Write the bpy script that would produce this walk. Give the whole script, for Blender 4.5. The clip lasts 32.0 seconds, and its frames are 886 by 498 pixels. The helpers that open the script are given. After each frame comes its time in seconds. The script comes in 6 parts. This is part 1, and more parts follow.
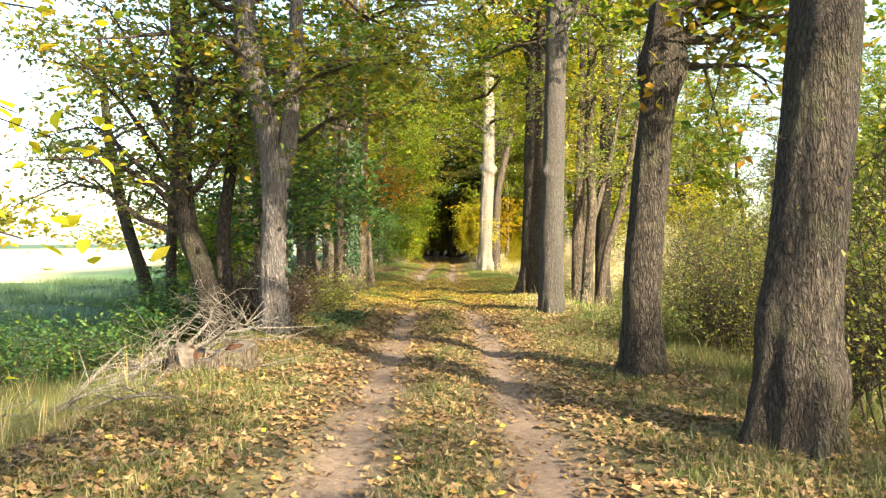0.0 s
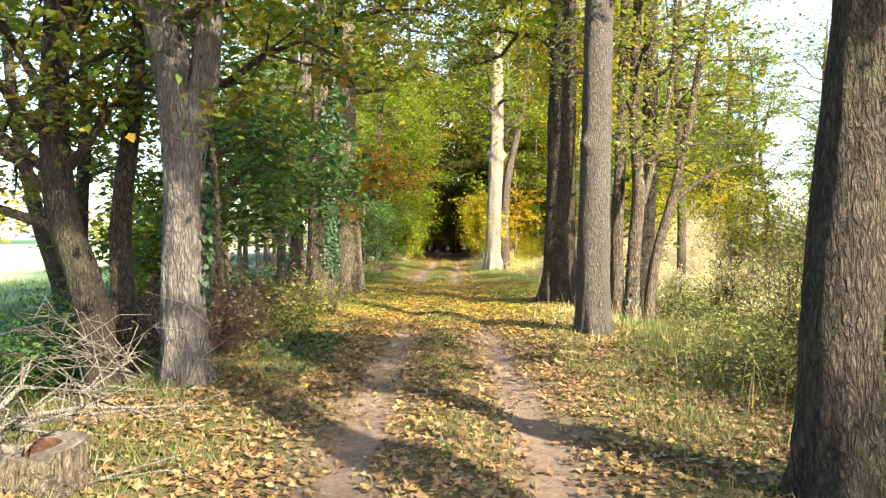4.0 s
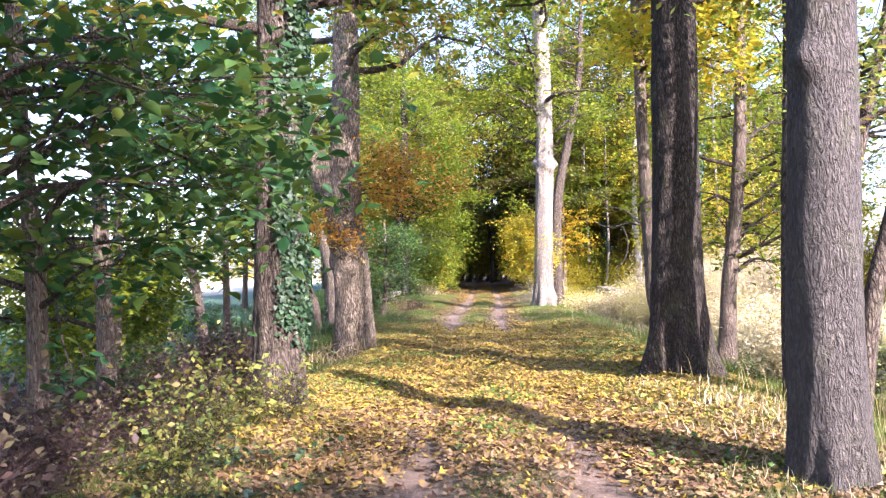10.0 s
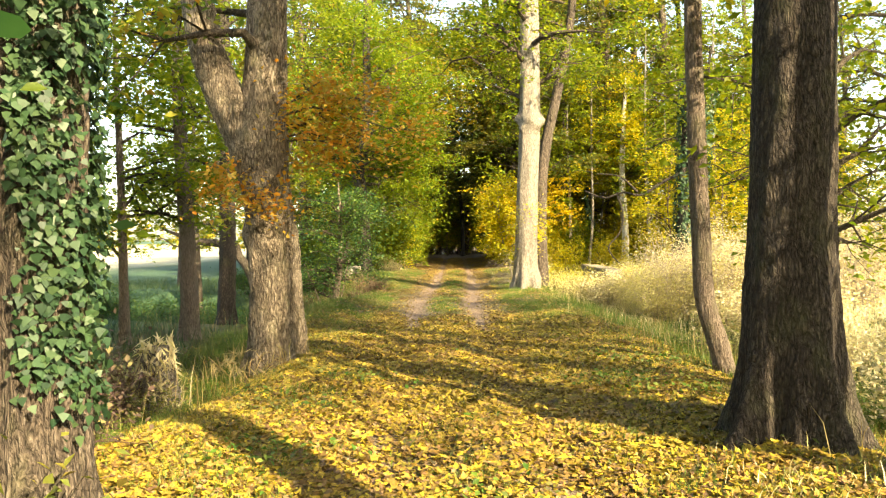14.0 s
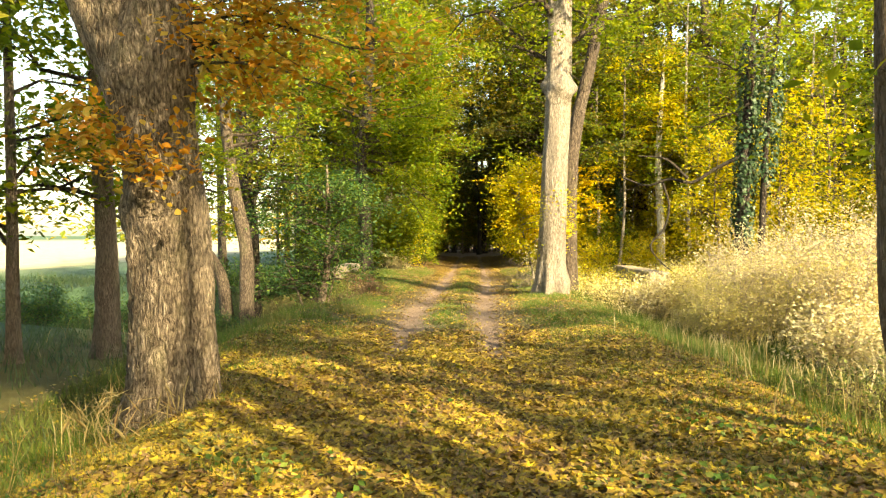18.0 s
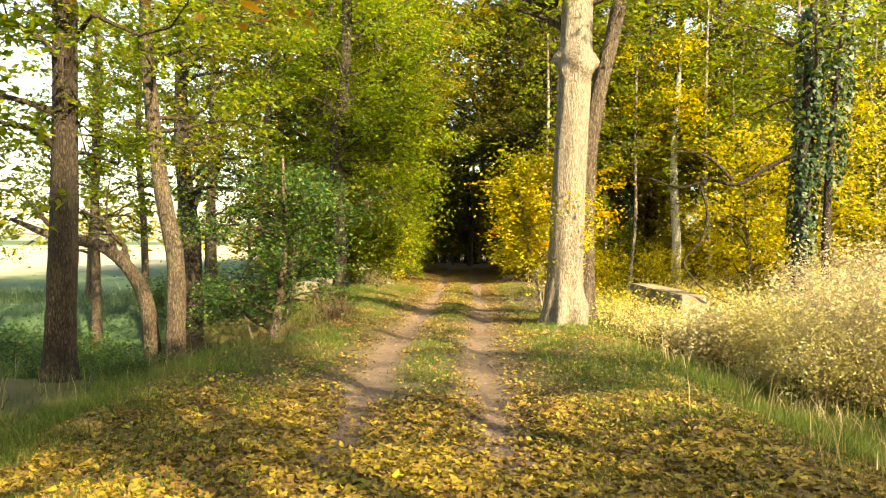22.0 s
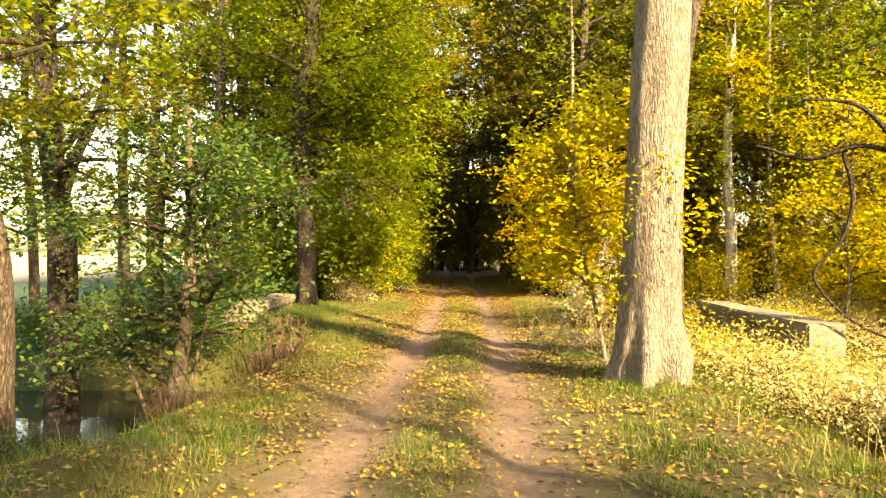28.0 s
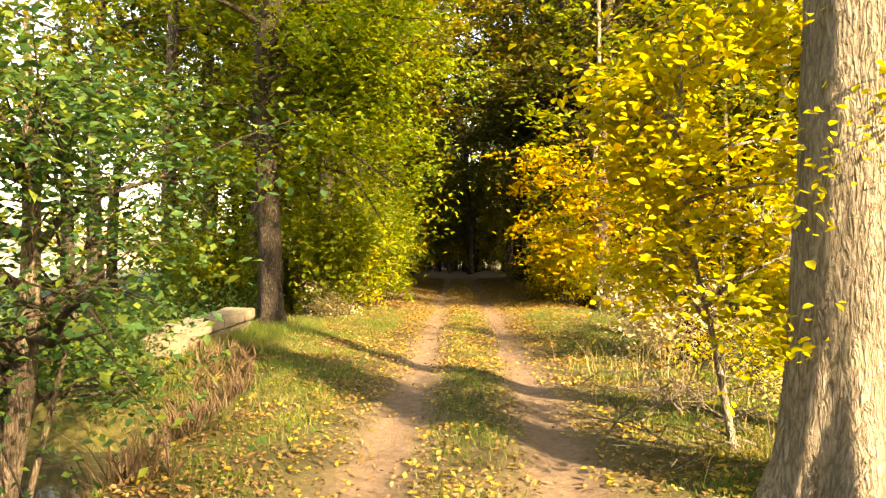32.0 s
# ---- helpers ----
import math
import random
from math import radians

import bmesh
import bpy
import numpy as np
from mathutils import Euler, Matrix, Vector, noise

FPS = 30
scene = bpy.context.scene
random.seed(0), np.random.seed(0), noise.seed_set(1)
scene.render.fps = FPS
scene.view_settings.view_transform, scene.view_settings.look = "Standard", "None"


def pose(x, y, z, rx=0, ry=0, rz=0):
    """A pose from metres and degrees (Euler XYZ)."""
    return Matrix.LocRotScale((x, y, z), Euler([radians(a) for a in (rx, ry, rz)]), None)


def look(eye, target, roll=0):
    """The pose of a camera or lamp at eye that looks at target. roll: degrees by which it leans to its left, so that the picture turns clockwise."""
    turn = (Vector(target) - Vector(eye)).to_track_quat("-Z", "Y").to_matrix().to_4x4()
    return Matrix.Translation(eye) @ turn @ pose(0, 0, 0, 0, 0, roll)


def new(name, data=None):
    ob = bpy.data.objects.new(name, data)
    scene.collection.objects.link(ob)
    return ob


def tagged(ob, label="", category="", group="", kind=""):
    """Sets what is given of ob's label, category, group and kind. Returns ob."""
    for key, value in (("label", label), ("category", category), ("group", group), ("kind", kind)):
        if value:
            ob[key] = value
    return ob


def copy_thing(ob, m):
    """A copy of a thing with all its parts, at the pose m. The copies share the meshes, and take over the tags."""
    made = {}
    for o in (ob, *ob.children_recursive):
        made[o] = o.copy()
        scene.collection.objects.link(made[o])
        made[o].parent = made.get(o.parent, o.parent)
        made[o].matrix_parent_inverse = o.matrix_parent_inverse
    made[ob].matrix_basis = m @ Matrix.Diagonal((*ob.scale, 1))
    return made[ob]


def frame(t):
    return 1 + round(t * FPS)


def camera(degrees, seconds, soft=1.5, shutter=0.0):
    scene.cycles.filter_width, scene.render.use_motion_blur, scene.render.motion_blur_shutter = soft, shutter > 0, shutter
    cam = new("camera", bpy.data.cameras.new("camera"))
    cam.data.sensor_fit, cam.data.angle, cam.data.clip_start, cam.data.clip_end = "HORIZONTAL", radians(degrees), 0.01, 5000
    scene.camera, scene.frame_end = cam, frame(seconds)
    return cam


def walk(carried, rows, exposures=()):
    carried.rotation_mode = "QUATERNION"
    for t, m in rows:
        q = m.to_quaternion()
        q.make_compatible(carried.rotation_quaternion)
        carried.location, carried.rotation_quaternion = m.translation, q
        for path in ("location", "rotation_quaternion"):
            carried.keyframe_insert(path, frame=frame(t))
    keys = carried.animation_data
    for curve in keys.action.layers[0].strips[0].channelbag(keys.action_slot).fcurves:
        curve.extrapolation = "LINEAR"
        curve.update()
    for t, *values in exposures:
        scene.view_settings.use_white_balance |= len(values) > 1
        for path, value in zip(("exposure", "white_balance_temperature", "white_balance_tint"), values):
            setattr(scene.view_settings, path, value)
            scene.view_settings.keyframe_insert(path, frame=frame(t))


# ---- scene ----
cam = camera(60.3, 32.0, soft=1.25)
PATH = [
    (0, (0.103, 0.405, 1.439), (0.094, 2.405, 1.425), -0.1),
    (0.5, (0.058, 0.963, 1.429), (0.037, 2.963, 1.444), -0.3),
    (1, (0.036, 1.48, 1.419), (0.023, 3.48, 1.439), -0.1),
    (1.5, (0.075, 1.964, 1.419), (0.058, 3.963, 1.45), -0.5),
    (2, (0.047, 2.504, 1.422), (0.027, 4.504, 1.438), -0.3),
    (2.5, (0.029, 3.004, 1.455), (0.032, 5.004, 1.435), -0.4),
    (3, (0.044, 3.485, 1.474), (0.029, 5.485, 1.455), -0.2),
    (3.5, (0.066, 3.995, 1.469), (0.054, 5.994, 1.443), -0.1),
    (5.5, (0.0, 5.96, 1.472), (-0.029, 7.959, 1.444), -0.4),
    (6, (-0.049, 6.445, 1.508), (-0.06, 8.445, 1.476), -0.7),
    (6.5, (-0.087, 6.94, 1.507), (-0.111, 8.94, 1.507), -0.5),
    (7, (-0.114, 7.479, 1.528), (-0.131, 9.479, 1.501), -0.9),
    (7.5, (-0.094, 8.023, 1.524), (-0.132, 10.022, 1.512), -0.9),
    (8, (-0.075, 8.578, 1.54), (-0.126, 10.578, 1.523), -1.1),
    (8.5, (-0.046, 9.053, 1.546), (-0.075, 11.053, 1.542), -1.1),
    (9, (-0.061, 9.604, 1.554), (-0.114, 11.603, 1.548), -0.9),
    (9.5, (-0.071, 10.148, 1.569), (-0.126, 12.147, 1.56), -1.6),
    (10, (-0.091, 10.667, 1.548), (-0.197, 12.664, 1.596), -1.5),
    (10.5, (-0.113, 11.169, 1.592), (-0.188, 13.168, 1.614), -1.1),
    (11, (-0.167, 11.689, 1.573), (-0.25, 13.687, 1.595), -1.3),
    (11.5, (-0.199, 12.222, 1.585), (-0.28, 14.22, 1.604), -1.3),
    (12, (-0.174, 12.744, 1.58), (-0.263, 14.742, 1.581), -2.2),
    (12.5, (-0.156, 13.302, 1.586), (-0.229, 15.301, 1.565), -1.7),
    (13, (-0.127, 13.798, 1.615), (-0.138, 15.797, 1.563), -1.5),
    (13.5, (-0.118, 14.318, 1.659), (-0.149, 16.317, 1.606), -0.9),
    (14, (-0.143, 14.967, 1.655), (-0.172, 16.967, 1.624), -0.7),
    (14.5, (-0.168, 15.481, 1.672), (-0.241, 17.479, 1.63), -0.6),
    (16.5, (0.156, 17.492, 1.51), (0.081, 19.49, 1.482), -0.2),
    (17, (0.142, 18.001, 1.502), (0.058, 19.999, 1.476), -0.2),
    (17.5, (0.089, 18.539, 1.5), (0.023, 20.538, 1.471), -0.2),
    (18, (0.067, 19.065, 1.495), (-0.01, 21.063, 1.461), 0.1),
    (18.5, (0.056, 19.544, 1.508), (-0.011, 21.543, 1.465), -0.3),
    (19, (0.05, 20.062, 1.507), (-0.032, 22.06, 1.489), 0.4),
    (19.5, (0.04, 20.555, 1.502), (-0.055, 22.553, 1.479), -0.3),
    (20, (0.06, 21.055, 1.558), (-0.064, 23.051, 1.539), -0.0),
    (20.5, (0.065, 21.484, 1.581), (-0.066, 23.48, 1.554), 0.2),
    (21, (0.026, 22.028, 1.585), (-0.04, 24.026, 1.552), 0.2),
    (21.5, (0.038, 22.558, 1.597), (-0.039, 24.556, 1.567), 0.5),
    (22, (0.039, 23.103, 1.583), (-0.013, 25.102, 1.571), 0.6),
    (22.5, (0.047, 23.664, 1.574), (-0.027, 25.662, 1.594), 0.5),
    (23, (0.034, 24.178, 1.562), (-0.021, 26.178, 1.573), 0.7),
    (23.5, (0.059, 24.661, 1.558), (-0.007, 26.66, 1.573), 0.5),
    (24, (0.061, 25.189, 1.552), (0.0, 27.187, 1.57), 0.6),
    (24.5, (0.047, 25.666, 1.565), (-0.012, 27.665, 1.6), 0.1),
    (26.5, (-0.105, 27.581, 1.594), (-0.114, 29.58, 1.638), 0.9),
    (27, (-0.101, 28.119, 1.589), (-0.127, 30.118, 1.614), 0.9),
    (27.5, (-0.147, 28.61, 1.57), (-0.185, 30.61, 1.58), 0.7),
    (28, (-0.164, 29.074, 1.54), (-0.207, 31.074, 1.544), 0.4),
    (28.5, (-0.178, 29.599, 1.557), (-0.215, 31.599, 1.549), 0.2),
    (29, (-0.229, 30.093, 1.582), (-0.243, 32.093, 1.579), -0.2),
    (29.5, (-0.228, 30.596, 1.584), (-0.281, 32.595, 1.576), -0.0),
    (30, (-0.278, 31.084, 1.587), (-0.302, 33.084, 1.574), 0.1),
    (30.5, (-0.306, 31.625, 1.562), (-0.339, 33.625, 1.553), -0.0),
    (31, (-0.311, 32.071, 1.558), (-0.352, 34.07, 1.559), -0.4),
    (31.5, (-0.344, 32.669, 1.58), (-0.363, 34.669, 1.582), 0.4),
    (32, (-0.361, 33.143, 1.588), (-0.393, 35.143, 1.588), 0.2),
]

EXPOSURES = [(0, 2.25, 7000, 7), (3.5, 2.3, 6600, 8), (6.0, 2.4, 6000, 10), (8.0, 2.47, 4700, 36), (9.0, 2.48, 4750, 39), (10.0, 2.45, 5400, 34), (11.5, 2.4, 5500, 28), (12.2, 2.35, 5100, 22),
             (13.0, 2.35, 7400, 5), (14.5, 2.3, 8200, 6), (17.0, 2.25, 8800, 5), (23.0, 2.12, 9600, 5), (28.0, 2.35, 11000, 14), (30.0, 2.42, 11000, 14), (32.0, 2.5, 11000, 14)]
walk(cam, [(t, look(e, g, r)) for t, e, g, r in PATH], EXPOSURES)

# ---- sky and sun ----
SUN_FROM = 40.0   # degrees to the east of south
SUN_HIGH = 30.0
world = bpy.data.worlds.new("sky")
scene.world = world
world.use_nodes = True
wn = world.node_tree
sky = wn.nodes.new("ShaderNodeTexSky")
sky.sky_type = "NISHITA"
sky.sun_disc = False
sky.sun_elevation = radians(SUN_HIGH)
sky.sun_rotation = radians(180 - SUN_FROM)
sky.dust_density = 2.0
wn.nodes["Background"].inputs["Strength"].default_value = 0.15
wn.links.new(sky.outputs[0], wn.nodes["Background"].inputs["Color"])
sun = new("sun", bpy.data.lights.new("sun", "SUN"))
sun.data.energy = 5.0
sun.data.angle = radians(0.9)
sun.data.color = (1.0, 0.87, 0.66)
sun_dir = Vector((math.sin(radians(SUN_FROM)) * math.cos(radians(SUN_HIGH)), -math.cos(radians(SUN_FROM)) * math.cos(radians(SUN_HIGH)), math.sin(radians(SUN_HIGH))))
sun.matrix_world = look(sun_dir * 60, (0, 0, 0))


# ---- materials ----
def material(name, rough=0.85):
    m = bpy.data.materials.new(name)
    m.use_nodes = True
    b = m.node_tree.nodes["Principled BSDF"]
    b.inputs["Roughness"].default_value = rough
    b.inputs["Specular IOR Level"].default_value = 0.25
    return m, m.node_tree, b


def node(nt, kind, **values):
    n = nt.nodes.new(kind)
    for key, value in values.items():
        n.inputs[key.replace("_", " ")].default_value = value
    return n


def ramp(nt, stops, source):
    r = nt.nodes.new("ShaderNodeValToRGB")
    e = r.color_ramp.elements
    while len(e) < len(stops):
        e.new(0.5)
    for k, (pos, col) in enumerate(stops):
        e[k].position = pos
        e[k].color = (*col, 1)
    nt.links.new(source, r.inputs[0])
    return r.outputs[0]


def mapped(nt, scale, coords="Object"):
    tc = nt.nodes.new("ShaderNodeTexCoord")
    mp = nt.nodes.new("ShaderNodeMapping")
    mp.inputs["Scale"].default_value = scale
    nt.links.new(tc.outputs[coords], mp.inputs[0])
    return mp.outputs[0]


def noise_tex(nt, vec, scale, detail=5.0, rough=0.6):
    n = node(nt, "ShaderNodeTexNoise", Scale=scale, Detail=detail, Roughness=rough)
    nt.links.new(vec, n.inputs["Vector"])
    return n.outputs[0]


def mix(nt, fac, a, b, blend="MIX"):
    m = nt.nodes.new("ShaderNodeMix")
    m.data_type = "RGBA"
    m.blend_type = blend
    for sock, val in ((m.inputs[0], fac), (m.inputs[6], a), (m.inputs[7], b)):
        if hasattr(val, "is_output"):
            nt.links.new(val, sock)
        elif isinstance(val, tuple):
            sock.default_value = (*val, 1)
        else:
            sock.default_value = val
    return m.outputs[2]


def maths(nt, op, a, b=0.0, c=0.0):
    m = nt.nodes.new("ShaderNodeMath")
    m.operation = op
    for sock, val in zip(m.inputs, (a, b, c)):
        if hasattr(val, "is_output"):
            nt.links.new(val, sock)
        else:
            sock.default_value = val
    return m.outputs[0]


def bump(nt, b, height, strength, dist):
    n = node(nt, "ShaderNodeBump", Strength=strength, Distance=dist)
    nt.links.new(height, n.inputs["Height"])
    nt.links.new(n.outputs[0], b.inputs["Normal"])


def bark_material(name, dark, mid, pale, furrow=15.0, moss=0.25, crack=0.35, stretch=0.24, sharp=4.0):
    """Furrowed bark: dark wandering cracks between flat-topped upright ridges."""
    m, nt, b = material(name, 0.9)
    v = mapped(nt, (1, 1, stretch))
    wob = node(nt, "ShaderNodeTexNoise", Scale=furrow * 0.45, Detail=3.0)
    nt.links.new(v, wob.inputs["Vector"])
    sc = nt.nodes.new("ShaderNodeVectorMath")
    sc.operation = "SCALE"
    sc.inputs["Scale"].default_value = 0.07
    nt.links.new(wob.outputs["Color"], sc.inputs[0])
    warp = nt.nodes.new("ShaderNodeVectorMath")
    warp.operation = "ADD"
    nt.links.new(v, warp.inputs[0])
    nt.links.new(sc.outputs[0], warp.inputs[1])
    veins = []
    for k, s in enumerate((1.0, 2.1)):
        n = noise_tex(nt, warp.outputs[0], furrow * s, 2.0, 0.5)
        a = maths(nt, "ABSOLUTE", maths(nt, "MULTIPLY_ADD", n, 2.0, -1.0))
        veins.append(maths(nt, "MINIMUM", maths(nt, "MULTIPLY", a, 4.0 + k), 1.0))
    grain = noise_tex(nt, mapped(nt, (1, 1, 0.35)), furrow * 5.0, 5.0, 0.7)
    plates = node(nt, "ShaderNodeTexVoronoi", Scale=furrow * 1.1)
    plates.feature = "DISTANCE_TO_EDGE"
    nt.links.new(warp.outputs[0], plates.inputs["Vector"])
    plate = maths(nt, "MINIMUM", maths(nt, "MULTIPLY", plates.outputs["Distance"], sharp), 1.0)
    ridge = maths(nt, "MULTIPLY_ADD", plate, 0.36, maths(nt, "MULTIPLY_ADD", veins[0], 0.36, maths(nt, "MULTIPLY", veins[1], 0.28)))
    h = maths(nt, "MULTIPLY_ADD", ridge, 0.8, maths(nt, "MULTIPLY", grain, 0.36))
    col = ramp(nt, [(crack - 0.16, dark), (crack + 0.26, mid), (1.06, pale)], h)
    big = noise_tex(nt, mapped(nt, (1, 1, 0.5)), 1.9, 4)
    col = mix(nt, maths(nt, "MULTIPLY", ramp(nt, [(0.42, (0, 0, 0)), (0.7, (1, 1, 1))], big), 0.4), col, mix(nt, 0.28, col, pale))
    green = noise_tex(nt, mapped(nt, (1, 1, 0.5)), 4.1, 5)
    col = mix(nt, maths(nt, "MULTIPLY", ramp(nt, [(0.52, (0, 0, 0)), (0.75, (1, 1, 1))], green), moss), col, (0.13, 0.15, 0.05))
    nt.links.new(col, b.inputs["Base Color"])
    bump(nt, b, h, 1.0, 0.05)
    return m


def leaf_material(name, colours, glow=0.5, patch=0.0, patch_colour=(0.2, 0.1, 0.02)):
    """Leaves differ one from another, thin enough for light to come through."""
    m, nt, b = material(name, 0.5)
    b.inputs["Specular IOR Level"].default_value = 0.35
    g = nt.nodes.new("ShaderNodeNewGeometry")
    n = len(colours)
    col = ramp(nt, [(k / max(1, n - 1), c) for k, c in enumerate(colours)], g.outputs["Random Per Island"])
    tc = nt.nodes.new("ShaderNodeNewGeometry")
    spots = noise_tex(nt, tc.outputs["Position"], 0.55, 3)
    if patch:
        col = mix(nt, maths(nt, "MULTIPLY", ramp(nt, [(0.5, (0, 0, 0)), (0.62, (1, 1, 1))], spots), patch), col, patch_colour)
    fine = noise_tex(nt, tc.outputs["Position"], 40.0, 3)
    col = mix(nt, 0.35, col, mix(nt, fine, (0.3, 0.3, 0.3), (1.0, 1.0, 1.0)), "MULTIPLY")
    nt.links.new(col, b.inputs["Base Color"])
    t = nt.nodes.new("ShaderNodeBsdfTranslucent")
    nt.links.new(mix(nt, 0.5, col, mix(nt, 1.0, col, (1.0, 0.95, 0.45), "MULTIPLY")), t.inputs["Color"])
    ms = nt.nodes.new("ShaderNodeMixShader")
    ms.inputs[0].default_value = glow
    nt.links.new(b.outputs[0], ms.inputs[1])
    nt.links.new(t.outputs[0], ms.inputs[2])
    nt.links.new(ms.outputs[0], nt.nodes["Material Output"].inputs["Surface"])
    return m


BARK_OAK = bark_material("oak bark", (0.022, 0.017, 0.013), (0.09, 0.07, 0.053), (0.175, 0.145, 0.114), 21.0, 0.25, 0.42, 0.28, 4.0)
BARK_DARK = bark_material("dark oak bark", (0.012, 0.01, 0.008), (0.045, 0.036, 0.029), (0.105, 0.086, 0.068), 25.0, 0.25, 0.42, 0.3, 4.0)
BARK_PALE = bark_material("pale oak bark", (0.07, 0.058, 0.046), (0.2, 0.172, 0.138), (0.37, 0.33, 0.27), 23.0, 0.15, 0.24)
BARK_BIRCH = bark_material("white birch bark", (0.2, 0.18, 0.15), (0.5, 0.46, 0.39), (0.7, 0.65, 0.56), 12.0, 0.1, 0.2)
BARK_ASH = bark_material("grey ash bark", (0.04, 0.035, 0.031), (0.08, 0.071, 0.063), (0.135, 0.121, 0.108), 26.0, 0.2, 0.28, 0.32, 3.0)
BARK_THIN = bark_material("smooth young bark", (0.06, 0.045, 0.034), (0.14, 0.108, 0.08), (0.24, 0.19, 0.15), 26.0, 0.35, 0.22)
TWIG = bark_material("twig bark", (0.03, 0.024, 0.018), (0.075, 0.058, 0.042), (0.14, 0.11, 0.085), 40.0, 0.2)

BARK_GNARL = bark_material("gnarled oak bark", (0.05, 0.038, 0.027), (0.2, 0.16, 0.115), (0.36, 0.3, 0.23), 20.0, 0.3, 0.44, 0.3, 4.0)
BARK_GREY = bark_material("fine grey oak bark", (0.045, 0.039, 0.037), (0.105, 0.093, 0.088), (0.185, 0.166, 0.156), 22.0, 0.15, 0.3)
BARK_BRAMBLE = bark_material("purple bramble stems", (0.05, 0.028, 0.028), (0.12, 0.07, 0.065), (0.22, 0.14, 0.13), 40.0, 0.1)
DEADWOOD = bark_material("weathered dead wood", (0.09, 0.077, 0.064), (0.22, 0.195, 0.165), (0.41, 0.37, 0.32), 36.0, 0.05)

LEAF_OAK = leaf_material("oak leaves turning", [(0.07, 0.14, 0.025), (0.12, 0.2, 0.03), (0.18, 0.24, 0.035), (0.33, 0.31, 0.035), (0.36, 0.19, 0.03)], 0.55, 0.45, (0.36, 0.3, 0.03))
LEAF_FIELD = leaf_material("grey-green oak leaves", [(0.06, 0.11, 0.035), (0.1, 0.15, 0.05), (0.15, 0.19, 0.06), (0.27, 0.24, 0.06), (0.24, 0.14, 0.05)], 0.5, 0.3, (0.3, 0.25, 0.05))
LEAF_GREEN = leaf_material("dark green leaves", [(0.03, 0.1, 0.035), (0.05, 0.13, 0.04), (0.08, 0.16, 0.035), (0.17, 0.23, 0.035)], 0.5)
LEAF_LIME = leaf_material("yellow-green leaves", [(0.095, 0.174, 0.019), (0.16, 0.233, 0.021), (0.24, 0.295, 0.021), (0.32, 0.33, 0.021)], 0.6, 0.4, (0.25, 0.3, 0.021))
LEAF_ASH = leaf_material("lime ash leaves", [(0.1, 0.21, 0.025), (0.18, 0.28, 0.025), (0.27, 0.34, 0.025), (0.36, 0.37, 0.025)], 0.6, 0.45, (0.28, 0.35, 0.025))
LEAF_HEDGE = leaf_material("pale hedge leaves", [(0.102, 0.17, 0.043), (0.17, 0.238, 0.051), (0.255, 0.306, 0.068), (0.357, 0.34, 0.076), (0.255, 0.187, 0.051)], 0.55, 0.3, (0.34, 0.289, 0.043))
LEAF_YELLOW = leaf_material("golden yellow leaves", [(0.38, 0.42, 0.028), (0.56, 0.52, 0.036), (0.65, 0.55, 0.032), (0.63, 0.42, 0.024)], 0.6, 0.45, (0.32, 0.36, 0.03))
LEAF_GOLD = leaf_material("orange-gold maple leaves", [(0.51, 0.425, 0.025), (0.612, 0.459, 0.025), (0.637, 0.391, 0.021), (0.561, 0.476, 0.043)], 0.6)
LEAF_RUST = leaf_material("rust brown oak leaves", [(0.48, 0.19, 0.03), (0.62, 0.29, 0.035), (0.7, 0.4, 0.05), (0.38, 0.32, 0.07), (0.68, 0.46, 0.08)], 0.5)
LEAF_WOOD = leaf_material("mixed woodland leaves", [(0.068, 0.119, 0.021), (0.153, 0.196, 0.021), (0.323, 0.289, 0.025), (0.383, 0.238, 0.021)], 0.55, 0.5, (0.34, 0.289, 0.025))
LEAF_DEEP = leaf_material("olive woodland leaves", [(0.045, 0.085, 0.02), (0.08, 0.12, 0.022), (0.15, 0.17, 0.025), (0.24, 0.19, 0.03)], 0.5, 0.4, (0.19, 0.13, 0.03))
LEAF_IVY = leaf_material("ivy leaves", [(0.014, 0.038, 0.018), (0.025, 0.062, 0.026), (0.04, 0.085, 0.034), (0.06, 0.1, 0.04)], 0.2)
LEAF_BRAMBLE = leaf_material("bramble leaves", [(0.06, 0.05, 0.035), (0.12, 0.075, 0.06), (0.15, 0.11, 0.07), (0.26, 0.23, 0.09)], 0.35)
LEAF_SEDGE = leaf_material("dry pale stalks", [(0.3, 0.25, 0.12), (0.45, 0.38, 0.2), (0.5, 0.4, 0.18), (0.36, 0.24, 0.12)], 0.4)
STRAW = leaf_material("bleached straw", [(0.55, 0.47, 0.28), (0.68, 0.6, 0.38), (0.74, 0.68, 0.48), (0.6, 0.54, 0.22)], 0.45)
TWIG_PALE = bark_material("bleached shrub twigs", (0.22, 0.18, 0.14), (0.4, 0.34, 0.27), (0.58, 0.51, 0.42), 40.0, 0.05)
LEAF_WEED = leaf_material("light green weeds", [(0.1, 0.15, 0.035), (0.18, 0.23, 0.05), (0.3, 0.32, 0.09), (0.42, 0.38, 0.16)], 0.45)
LEAF_STALK = leaf_material("brown withered stalks", [(0.07, 0.048, 0.03), (0.12, 0.08, 0.05), (0.19, 0.135, 0.085), (0.13, 0.075, 0.045)], 0.25)
LEAF_PALE = leaf_material("pale yellow leaves", [(0.46, 0.45, 0.15), (0.6, 0.55, 0.22), (0.7, 0.62, 0.28), (0.6, 0.5, 0.28)], 0.5)
